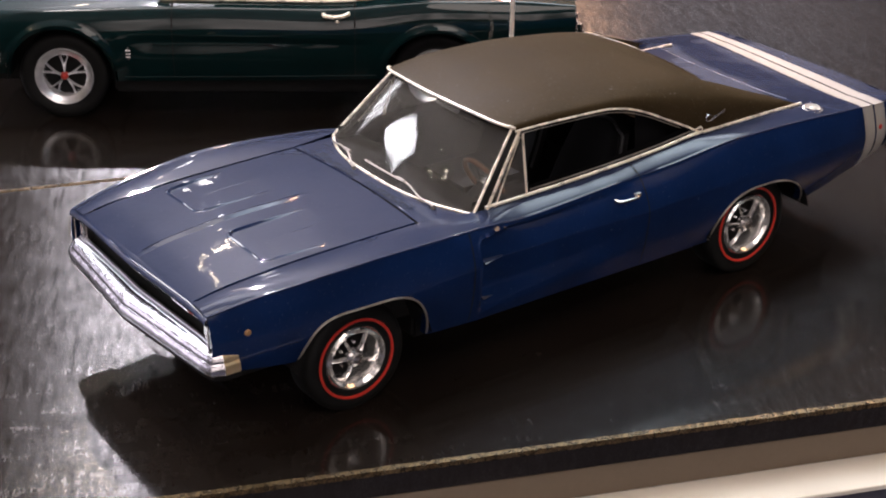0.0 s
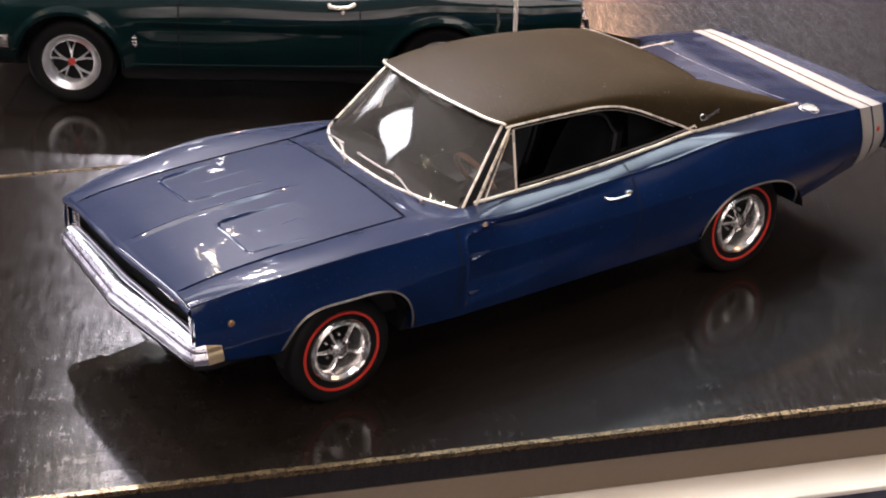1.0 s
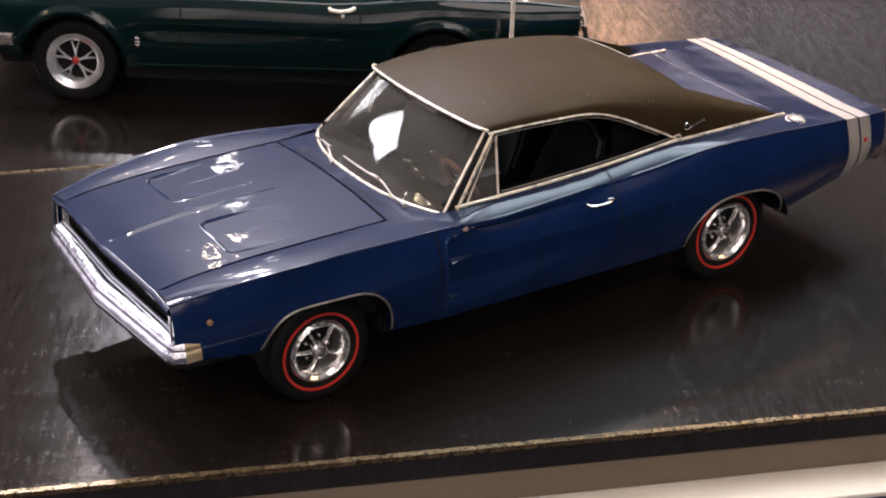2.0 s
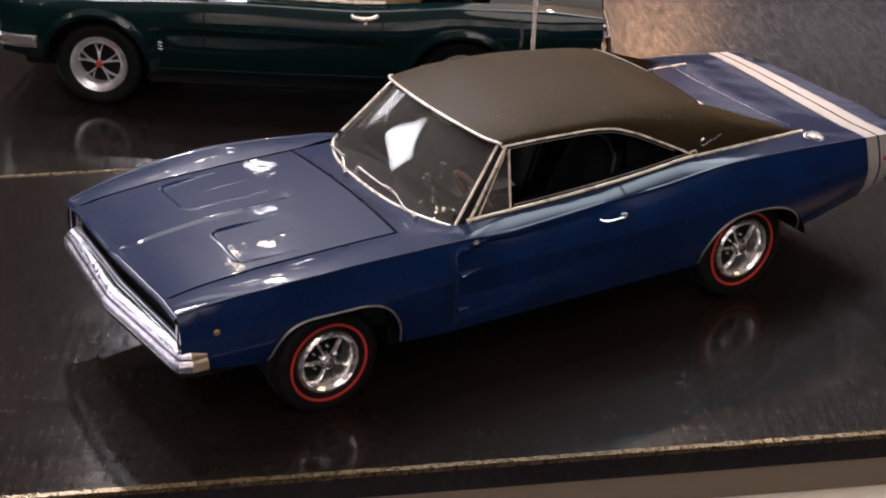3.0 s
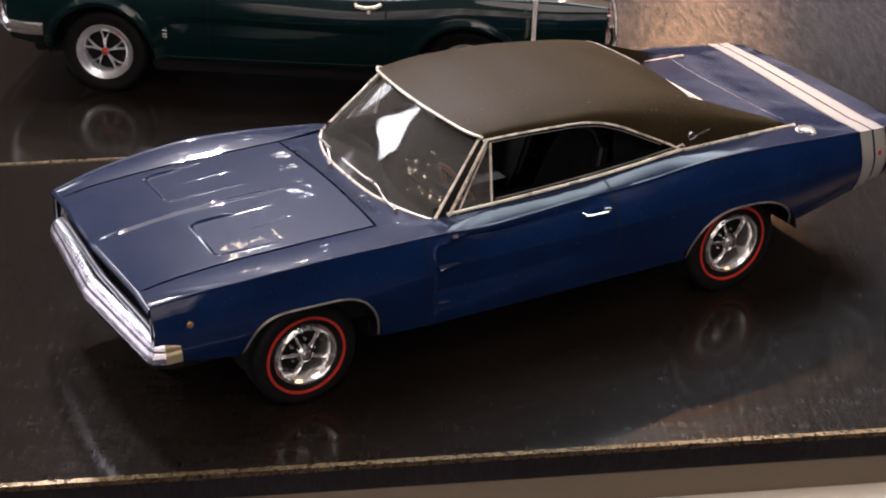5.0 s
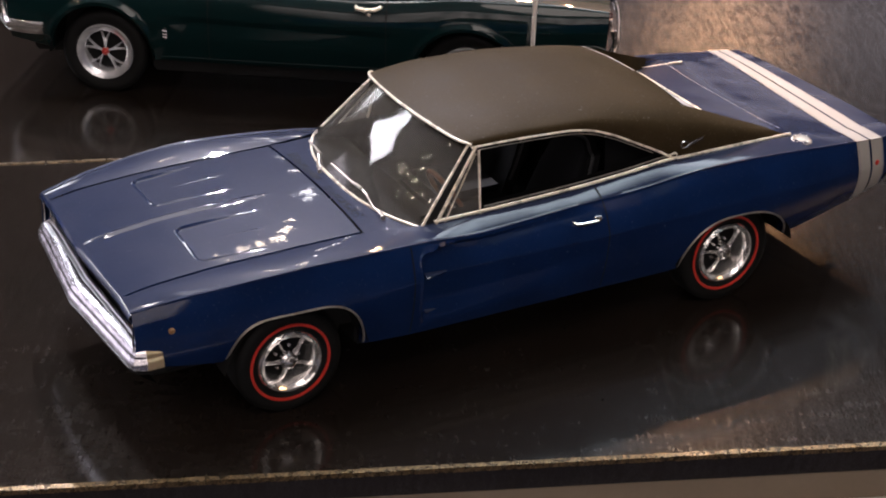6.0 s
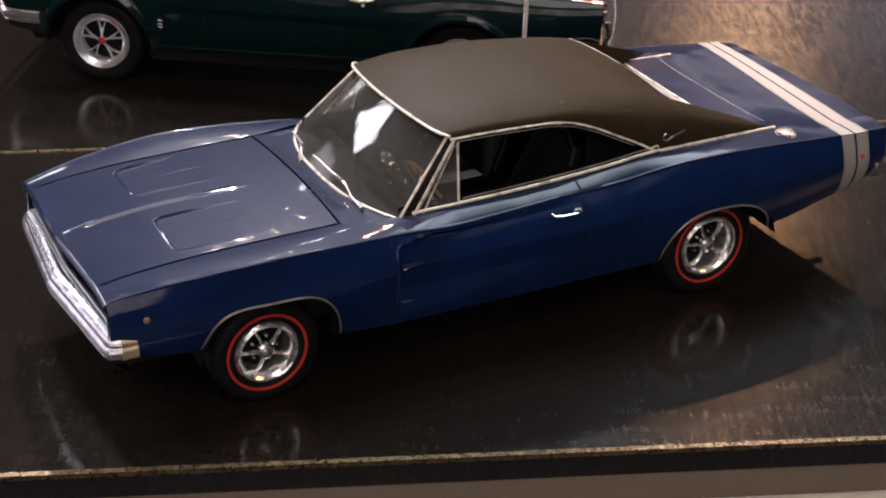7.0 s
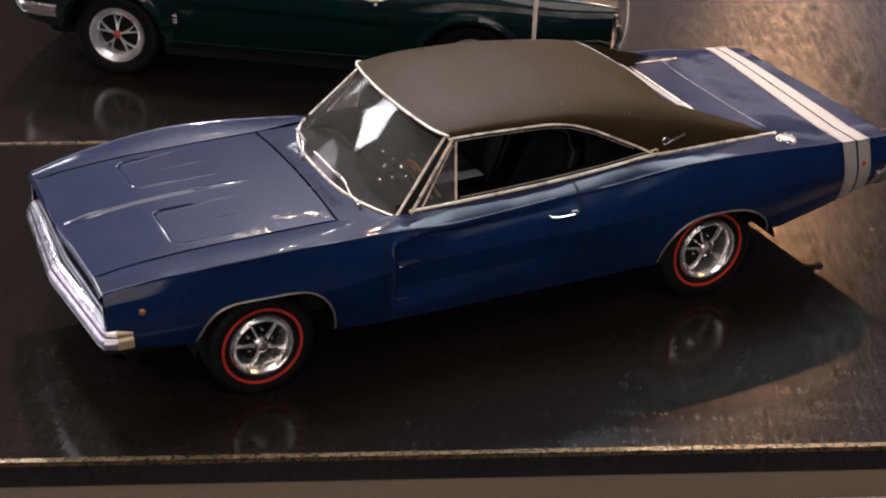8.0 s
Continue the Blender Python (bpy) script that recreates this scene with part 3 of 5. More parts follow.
def blue_car():
    car = thing("model_car", "dark blue model muscle car with black roof and white tail stripes", "model car")
    # shell of fenders, doors and quarters
    bm = bmesh.new()
    for side in (-1, 1):
        g = body_shell(bm, side)
        # wheel-arch returns and the sill's return
        for a, b in zip(g, g[1:]):
            p, q = a[0], b[0]
            pi, qi = bm.verts.new((p.co.x, p.co.y - side * 0.05, p.co.z + 0.0)), bm.verts.new((q.co.x, q.co.y - side * 0.05, q.co.z + 0.0))
            bm.faces.new((p, q, qi, pi))
    bmesh.ops.remove_doubles(bm, verts=bm.verts, dist=0.0006)
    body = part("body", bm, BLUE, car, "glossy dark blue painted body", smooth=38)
    # nose: lip over the grille
    bm = bmesh.new()
    def lip(y, k):
        x, yy = NOSE(y), y
        z = (hood_z(-0.87, y) if abs(y) < 0.63 else ZIN(-0.87) + (ZEDGE(-0.87) - ZIN(-0.87)) * (abs(y) - 0.63) / 0.17)
        p = ((0.03, 0.002), (0.0, 0.0), (-0.010, -0.005), (-0.019, -0.018), (-0.021, -0.034), (-0.010, -0.050), (0.03, -0.056))[k]
        return x + p[0], yy, z + p[1]
    sheet(bm, lip, span(-0.80, 0.80, 41), range(7))
    part("nose_lip", bm, BLUE, body)
    # hood
    bm = bmesh.new()
    def hood(u, v):
        y = u * (0.631 + 0.010 * v)
        x0 = NOSE(y) + 0.006
        x = x0 + (0.50 + 0.015 * (1 - u * u) - x0) * v
        return x, y, hood_z(x, y)
    g = sheet(bm, hood, span(-1, 1, 281), span(0, 1, 280))
    rim = [g[0], g[-1], [r[-1] for r in g]]
    for line in rim:
        low = [bm.verts.new(v.co - Vector((0, 0, 0.03))) for v in line]
        for i in range(len(line) - 1):
            bm.faces.new((line[i], line[i + 1], low[i + 1], low[i]))
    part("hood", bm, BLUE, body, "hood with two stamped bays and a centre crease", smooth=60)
    # cowl between hood and windscreen
    bm = bmesh.new()
    sheet(bm, cowl_point, span(-1, 1, 41), span(0, 1, 8))
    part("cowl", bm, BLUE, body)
    # dark well under the hood gap and the floor pan
    bm = bmesh.new()
    box(bm, -0.80, 0.60, -0.72, 0.72, 0.42, 0.80)
    part("engine_bay", bm, BLACK, body)
    # added sheet that keeps lamp light from leaking through the hood's front gap
    bm = bmesh.new()
    sheet(bm, lambda y, k: (NOSE(y) + (0.012, 0.10)[k], y, 0.795), span(-0.79, 0.79, 21), (0, 1))
    part("nose_light_stop", bm, BLACK, body)
    for name, x0, x1, w, z0, z1 in (("floor_pan", 0.45, 2.45, 0.70, 0.24, 0.40), ("fuel_tank", 2.4, 4.1, 0.55, 0.30, 0.60), ("subframe", -0.7, 0.45, 0.5, 0.22, 0.44)):
        bm = bmesh.new()
        box(bm, x0, x1, -w, w, z0, z1, 0.02)
        part(name, bm, BLACK, body)
    # wheel wells
    for cx, cz, a, b in ARCHES:
        for side in (-1, 1):
            bm = bmesh.new()
            n = 20
            rows = []
            for i in range(n + 1):
                x = cx - (a + 0.02) * math.cos(math.pi * i / n)
                z = max(0.40, cz + (b + 0.02) * math.sin(math.pi * i / n))
                rows.append((bm.verts.new((x, side * 0.925, z)), bm.verts.new((x, side * 0.52, z)), bm.verts.new((x, side * 0.52, 0.38))))
            for p, q in zip(rows, rows[1:]):
                bm.faces.new((p[0], p[1], q[1], q[0]))
                bm.faces.new((p[1], p[2], q[2], q[1]))
            part("wheel_well", bm, BLACK, body)
            # bright lip round the arch
            bm = bmesh.new()
            pts = []
            for i in range(n * 2 + 1):
                x = cx - (a - 0.002) * math.cos(math.pi * i / (2 * n))
                z = sill_at(x)
                y = side_point(x, 0, z)[0]
                pts.append((x, side * (y + 0.004), z))
            tube(bm, pts, 0.0065, 6)
            part("arch_trim", bm, WIPER, body, "thin bright trim round the wheel arch")
    # tail deck
    bm = bmesh.new()
    def deck_point(x, u, lift=0.0):
        y = u * YIN(max(x, 3.45))
        c = DECK(x)
        z = c + (ZIN(max(x, 3.45)) - c) * u ** 4
        return x, y, z + lift
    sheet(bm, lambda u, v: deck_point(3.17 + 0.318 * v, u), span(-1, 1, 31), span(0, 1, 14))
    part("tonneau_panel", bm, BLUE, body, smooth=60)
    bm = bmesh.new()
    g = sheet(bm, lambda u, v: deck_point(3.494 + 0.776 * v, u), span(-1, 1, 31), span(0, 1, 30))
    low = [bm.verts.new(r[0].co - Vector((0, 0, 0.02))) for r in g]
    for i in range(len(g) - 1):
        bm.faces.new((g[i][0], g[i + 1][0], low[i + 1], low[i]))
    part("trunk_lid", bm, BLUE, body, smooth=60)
    # the highlight along the lid's front seam is drawn as a bright bar
    bm = bmesh.new()
    tube(bm, [deck_point(3.4905, u, -0.0005) for u in span(-0.80, 0.9, 31)], 0.0022, 6)
    part("lid_highlight", bm, DULL, body, "bright bar standing for the highlight on the trunk lid's edge")
    bm = bmesh.new()
    box(bm, 3.2, 4.1, -0.62, 0.62, 0.70, 0.92)
    part("trunk_well", bm, BLACK, body)
    # tail panel
    bm = bmesh.new()
    g = []
    for y in span(-1, 1, 31):
        row = []
        for k, (dx, z) in enumerate(((0.0, 0.0), (0.03, -0.015), (0.035, -0.05), (0.01, -0.08), (-0.01, -0.22), (-0.03, -0.33))):
            w = (0.64 if k == 0 else 0.83)
            yy = y * (0.80 + 0.04 * (1 if k < 4 else -0.3))
            a = min(1, max(0, (abs(yy) - 0.64) / 0.2))
            row.append(bm.verts.new((4.265 + dx - 0.10 * a * a, yy, 0.945 - 0.022 * a + z)))
        g.append(row)
    for a, b in zip(g, g[1:]):
        for k in range(5):
            bm.faces.new((a[k], a[k + 1], b[k + 1], b[k]))
    part("tail_panel", bm, BLUE, body)
    # roof
    bm = bmesh.new()
    for side in (-1, 1):
        sheet(bm, lambda u, v: roof_point(u, v, side), USEC, span(0, 1, 56))
    bmesh.ops.remove_doubles(bm, verts=bm.verts, dist=0.0006)
    roof = part("vinyl_roof", bm, VINYL, body, "black vinyl-covered roof with sail panels", smooth=60)
    # inner faces of the sail panels
    for side in (-1, 1):
        bm = bmesh.new()
        def sail(k, v):
            u = 0.55 + 0.27 * k
            x, y, z = roof_point(u, 1.0, side)
            base = 0.985
            return x - 0.01 * v, y - side * 0.02 * v, z + (base - z) * v
        sheet(bm, sail, span(0, 1, 24), span(0, 1, 4))
        part("sail_inner", bm, VINYL, roof)
        # bead along the roof's rear edge, pale metal on the far half as highlight
        bm = bmesh.new()
        tube(bm, [roof_point(u, 1.0, side, 0.002) for u in span(0.0, 0.61, 24)], 0.0035, 6)
        part("roof_bead", bm, WIPER if side > 0 else VINYL, roof)
    # rear glass
    bm = bmesh.new()
    def backlight(u, v):
        x0, z0 = 2.69, 1.262
        return x0 + (3.19 - x0) * v, 0.57 * u, z0 + (0.995 - z0) * v - 0.015 * u * u
    sheet(bm, backlight, span(-1, 1, 15), span(0, 1, 8))
    part("rear_glass", bm, GLASS, roof).visible_shadow = False
    # broad brushed moulding across the foot of the rear window, with a bright rear bead
    bm = bmesh.new()
    sheet(bm, lambda u, k: (3.07 + 0.13 * k, 0.63 * u, 1.060 - 0.062 * k + 0.010 * math.sin(math.pi * k)), span(-1, 1, 21), span(0, 1, 7))
    foot = part("backlight_trim", bm, BRUSHED, roof, "broad brushed bright moulding at the foot of the rear window")
    bm = bmesh.new()
    tube(bm, [(3.203 + 0.012 * u, 0.64 * u, 1.003) for u in span(-1, 1, 13)], 0.0065, 6)
    part("bead", bm, FOIL, foot)
    for side in (-1, 1):
        bm = bmesh.new()
        tube(bm, [(x, side * (0.655 - 0.02 * (x - 3.2)), 1.004) for x in span(3.2, 3.40 if side < 0 else 3.61, 6)], 0.009, 6)
        part("backlight_trim", bm, FOIL, roof)
    # windscreen
    bm = bmesh.new()
    sheet(bm, ws_point, span(-1, 1, 31), span(0, 1, 12))
    part("windscreen", bm, GLASS, roof, "curved clear windscreen").visible_shadow = False
    bm = bmesh.new()
    tube(bm, [ws_point(y, 0.0) for y in span(-1, 1, 41)], 0.0085, 8)
    part("windscreen_trim", bm, FOIL, roof)
    bm = bmesh.new()
    arc = [roof_point(u, 0.0, -1, 0.004) for u in span(0.95, 0, 21)] + [roof_point(u, 0.0, 1, 0.004) for u in span(0, 0.95, 21)[1:]]
    tube(bm, arc, 0.009, 8)
    part("windscreen_trim", bm, FOIL, roof)
    for side in (-1, 1):
        bm = bmesh.new()
        tube(bm, [ws_point(side, v) for v in span(0, 1, 10)], 0.0085, 8)
        part("windscreen_trim", bm, FOIL, roof)
        # black pillar and the vent window's frame
        bm = bmesh.new()
        a, b = Vector(ws_point(side, 0.0)), Vector(ws_point(side, 1.0))
        c, d = Vector((0.93, side * 0.725, 0.925)), Vector((1.225, side * 0.622, 1.295))
        vs = [bm.verts.new(p) for p in (a, b, d, c)]
        bm.faces.new(vs)
        r = bmesh.ops.extrude_face_region(bm, geom=bm.faces[:])
        bmesh.ops.translate(bm, verts=[v for v in r["geom"] if isinstance(v, bmesh.types.BMVert)], vec=(0, -side * 0.03, -0.01))
        part("pillar", bm, BLACK, roof)
        bm = bmesh.new()
        tube(bm, [c + (d - c) * k for k in span(0, 1, 5)], 0.010, 6)
        part("vent_frame", bm, FOIL, roof)
        e = Vector((1.213, side * 0.728, 0.935))
        f = Vector((1.243, side * 0.63, 1.28))
        bm = bmesh.new()
        tube(bm, [e + (f - e) * k for k in span(0, 1, 5)], 0.008, 6)
        part("vent_frame", bm, FOIL, roof)
        # the vent window's own frame, squared off at the top
        bm = bmesh.new()
        low, high = c + (e - c) * 0.20, d + (f - d) * 0.15 + Vector((0.0, 0, -0.03))
        tube(bm, [low, low + (high - low) * 0.5, high, e + (f - e) * 0.91], 0.0055, 6)
        part("vent_frame", bm, FOIL, roof)
        bm = bmesh.new()
        bm.faces.new([bm.verts.new(p) for p in (c, d, f, e)])
        part("vent_glass", bm, GLASS, roof).visible_shadow = False
        # roof rail, quarter edge and belt line
        bm = bmesh.new()
        tube(bm, [(x, side * (RYL(x) + 0.004), RZL(x)) for x in span(1.2, 2.56, 40)], 0.007, 6)
        part("roof_rail", bm, FOIL, roof, "bright drip rail along the roof")
        bm = bmesh.new()
        tube(bm, [(x, side * (RYL(x) + 0.002), RZL(x) - 0.022) for x in span(1.25, 2.40, 36)], 0.003, 6)
        part("window_frame", bm, WIPER, roof)
        bm = bmesh.new()
        tube(bm, [(x, side * (YIN(x) + 0.006), ZIN(x) + 0.008) for x in span(0.92, 2.56, 40)], 0.0125, 8, squash=0.8)
        part("belt_trim", bm, FOIL, roof, "bright belt trim below the side window")
        bm = bmesh.new()
        tube(bm, [(x, side * (YIN(x) - 0.008), ZIN(x) + 0.026) for x in span(1.25, 2.50, 36)], 0.0045, 6)
        part("window_sill", bm, WIPER, roof)
        # rounded rear end of the window opening
        bm = bmesh.new()
        q = [(2.50, RZL(2.50)), (2.548, 1.068), (2.562, 1.055), (2.562, 1.04), (2.552, 1.03)]
        tube(bm, [(x, side * (YIN(2.55) + 0.006 - 0.10 * (z - 1.03)), z) for x, z in q], 0.0065, 6)
        part("quarter_frame", bm, FOIL, roof)
        bm = bmesh.new()
        tube(bm, [(x, side * (RYL(x) + 0.006), RZL(x)) for x in span(2.56, 3.45 if side < 0 else 3.30, 24)], 0.010, 6)
        part("sail_trim", bm, FOIL, roof)
        # the highlight on the body's lower lip is drawn as a thin metal bar
        bm = bmesh.new()
        tube(bm, [(x, side * (YSILL(x) - 0.004), SILL(x) + 0.008) for x in span(0.62, 2.2, 24)], 0.0035, 6)
        part("sill_line", bm, WIPER, body)
        # door shut lines, handle, marker
        for xx, z0 in ((0.69, 0.38), (1.965, 0.38)):
            bm = bmesh.new()
            rows = []
            for s in span(0.02, 0.74 if xx < 1 else 0.985, 40):
                y, z = side_point(xx, s)
                rows.append([bm.verts.new((xx + dx, side * (y + 0.003), z + 0.001)) for dx in (-0.0045, 0.0045)])
            for p, q in zip(rows, rows[1:]):
                bm.faces.new((p[0], p[1], q[1], q[0]))
            part("shut_line", bm, BLACK, body)
        bm = bmesh.new()
        y = side_point(1.8, 0.655)[0]
        tube(bm, [(1.75, side * (y - 0.01), 0.832), (1.755, side * (y + 0.020), 0.830), (1.795, side * (y + 0.026), 0.825), (1.895, side * (y + 0.028), 0.826), (1.92, side * (y + 0.020), 0.829), (1.925, side * (y - 0.01), 0.831)], 0.0095, 8)
        box(bm, 1.883, 1.93, min(side * (y - 0.01), side * (y + 0.028)), max(side * (y - 0.01), side * (y + 0.028)), 0.825, 0.850, 0.005)
        lathe(bm, [(0.012, -0.01), (0.012, 0.016), (0.007, 0.021), (0.0005, 0.022)], 1.90, side * (y + 0.014), 0.784, side, 12)
        part("door_handle", bm, CHROME, body, "small chrome door handle")
        bm = bmesh.new()
        lathe(bm, [(0.018, -0.01), (0.018, 0.006), (0.012, 0.011), (0.0005, 0.012)], -0.685, side * side_point(-0.685, 0.5)[0], 0.715, side, 16)
        part("side_marker", bm, AMBER, body, "round amber side marker")
        bm = bmesh.new()
        lathe(bm, [(0.018, -0.01), (0.018, 0.006), (0.011, 0.010), (0.0005, 0.011)], 4.05, side * (side_point(4.05, 0.5)[0] + 0.004), 0.79, side, 16)
        part("side_marker", bm, RED, body, "round red side marker")
        # tail stripes over quarter and deck, laid a little out of square
        for k0, k1, lift in ((0.0, 0.462, 0.0), (0.538, 1.0, 0.0), (0.045, 0.058, 0.0015), (0.945, 0.958, 0.0015)):
            bm = bmesh.new()
            def strip(k, s):
                kk = k0 + (k1 - k0) * k
                if s <= 1:
                    y = side * 0.87
                    x = (3.925 + 0.085 * y) * (1 - kk) + (4.128 + 0.05 * y) * kk + 0.07 * (1 - s) ** 1.4
                    y, z = side_point(x, s)
                    return x, side * (y + 0.004 + lift), z + 0.003 + lift
                q = side * 0.87 * (2 - s)
                x = (3.925 + 0.085 * q) * (1 - kk) + (4.128 + 0.05 * q) * kk
                q = side * YIN(x) * (2 - s)
                return x, q, DECK(x) + (ZIN(x) - DECK(x)) * (2 - s) ** 4 + 0.0035 + lift
            sheet(bm, strip, span(0, 1, 6), SROW + span(1.05, 2, 16))
            if lift:
                part("pinstripe", bm, PIN, body, "thin grey-blue pinstripe in the white band")
            else:
                part("tail_stripe", bm, WHITE, body, "white band of the tail stripe")
    # filler cap
    bm = bmesh.new()
    n = 28
    rings = []
    for r, h in ((0.072, 0.0), (0.072, 0.012), (0.060, 0.019), (0.052, 0.013), (0.027, 0.013), (0.022, 0.022), (0.001, 0.024)):
        rings.append([bm.verts.new((3.475 + r * math.cos(a * math.tau / n), -0.795 - r * 0.8 * math.sin(a * math.tau / n), 0.995 + h + 0.22 * r * math.sin(a * math.tau / n) * -1)) for a in range(n)])
    for p, q in zip(rings, rings[1:]):
        for k in range(n):
            bm.faces.new((p[k], p[(k + 1) % n], q[(k + 1) % n], q[k]))
    cap = part("filler_cap", bm, CAP, body, "round chrome fuel filler cap")
    for k in range(8):
        bm = bmesh.new()
        a = math.tau * (k + 0.5) / 8
        c = Vector((3.475 + 0.058 * math.cos(a), -0.795 - 0.047 * math.sin(a), 1.012 - 0.0125 * math.sin(a)))
        tube(bm, [c, c + Vector((0, -0.001, 0.009))], 0.006, 6)
        part("bolt", bm, CHROME, cap)
    # grille and bumpers
    bm = bmesh.new()
    sheet(bm, lambda y, z: (NOSE(y) + 0.10, y, z), span(-0.78, 0.78, 21), span(0.56, 0.82, 6))
    grille = part("grille", bm, BLACK, car, "recessed black grille")
    for z in (0.68, 0.70, 0.72, 0.74, 0.76):
        bm = bmesh.new()
        sheet(bm, lambda y, k: (NOSE(y) + 0.075 + 0.02 * k, y, z + 0.004 * k), span(-0.77, 0.77, 21), (0, 1))
        part("grille_bar", bm, BLACK, grille)
    bm = bmesh.new()
    tube(bm, [(NOSE(y) + 0.004, y, (hood_z(-0.87, y) if abs(y) < 0.63 else ZIN(-0.87) - 0.01 * (abs(y) - 0.63) / 0.17) - 0.056) for y in span(-0.79, 0.79, 31)], 0.008, 6)
    for side in (-1, 1):
        tube(bm, [(-0.866, side * 0.795, z) for z in span(0.56, 0.80, 6)], 0.006, 6)
    part("grille_trim", bm, CHROME, grille)
    # bright sill of the grille mouth, stepping back and up from the bumper
    bm = bmesh.new()
    sheet(bm, lambda y, k: (NOSE(y) + (-0.012, 0.004, 0.010, 0.022, 0.028, 0.042, 0.05)[k], y, (0.622, 0.632, 0.638, 0.640, 0.648, 0.650, 0.64)[k]), span(-0.79, 0.79, 31), range(7))
    part("grille_sill", bm, DULL, grille, "bright stepped sill below the grille mouth")
    for side in (-1, 1):
        bm = bmesh.new()
        box(bm, -0.845, -0.79, min(side * 0.70, side * 0.785), max(side * 0.70, side * 0.785), 0.635, 0.775, 0.012)
        part("parking_lamp", bm, CHROME, grille)
    bm = bmesh.new()
    BP = ((0.05, 0.626), (0.012, 0.634), (-0.006, 0.631), (-0.022, 0.620), (-0.036, 0.608), (-0.046, 0.596), (-0.050, 0.584), (-0.050, 0.576), (-0.060, 0.566), (-0.068, 0.550), (-0.0705, 0.530), (-0.066, 0.515))
    def bumper(a, k):
        # a: -1 .. 1 round the front with short wraps
        s = 1 if a >= 0 else -1
        b = abs(a)
        if b < 0.86:
            y = b / 0.86 * 0.80
            x = -0.842 - 0.066 * max(0, 1 - y / 0.80)
            nx, ny = -1.0, 0.0
        else:
            q = (b - 0.86) / 0.14
            ang = q * math.pi / 2
            y = 0.80 + 0.015 * math.sin(min(1, q * 2) * math.pi / 2)
            x = -0.842 + 0.15 * max(0, q - 0.3)
            nx, ny = -math.cos(min(1, q * 2) * math.pi / 2), math.sin(min(1, q * 2) * math.pi / 2)
        o, z = BP[k]
        return x - nx * o, s * (y - ny * o), z
    def under(a, k):
        x, y, z = bumper(a, len(BP) - 1)
        return x + (0.0, 0.012, 0.10)[k], y * (1, 0.99, 0.93)[k], z - (0.0, 0.028, 0.040)[k]
    # the underside is chrome; its dark shade is put in as black
    low = bmesh.new()
    sheet(low, under, span(-1, 1, 61), range(3))
    part("bumper_underside", low, BLACK, car)
    sheet(bm, bumper, span(-0.925, 0.925, 57), range(len(BP)))
    front_bumper = part("front_bumper", bm, BUMPER, car, "chrome front bumper with wrapped ends")
    for a, b in ((-1, -0.925), (0.925, 1)):
        bm = bmesh.new()
        g = sheet(bm, bumper, span(a, b, 7), range(len(BP)))
        bm.faces.new(g[0] if a < 0 else g[-1])
        part("bumper_end", bm, BUMPER_END, front_bumper, "chrome bumper end with a warm reflection in its colour")
    bm = bmesh.new()
    sheet(bm, lambda y, k: ((-0.86, -0.84, -0.74)[k], y, (0.50, 0.42, 0.34)[k]), span(-0.74, 0.74, 9), range(3))
    part("front_valance", bm, BLACK, body)
    bm = bmesh.new()
    tube(bm, [(4.18, -0.86, 0.66), (4.29, -0.83, 0.66)] + [(4.33, y, 0.66) for y in span(-0.75, 0.75, 9)] + [(4.29, 0.83, 0.66), (4.18, 0.86, 0.66)], 0.05, 8)
    part("rear_bumper", bm, CHROME, car, "chrome rear bumper")
    # wheels
    for cx in (0.0, 2.972):
        for side in (-1, 1):
            front = cx == 0
            wheel(car, cx, side * (0.750 if front else 0.742), side, 0.316 if front else 0.335, 0.183 if front else 0.198, turn=0.715 if front else 0.6)
    return car, body


car, body = blue_car()


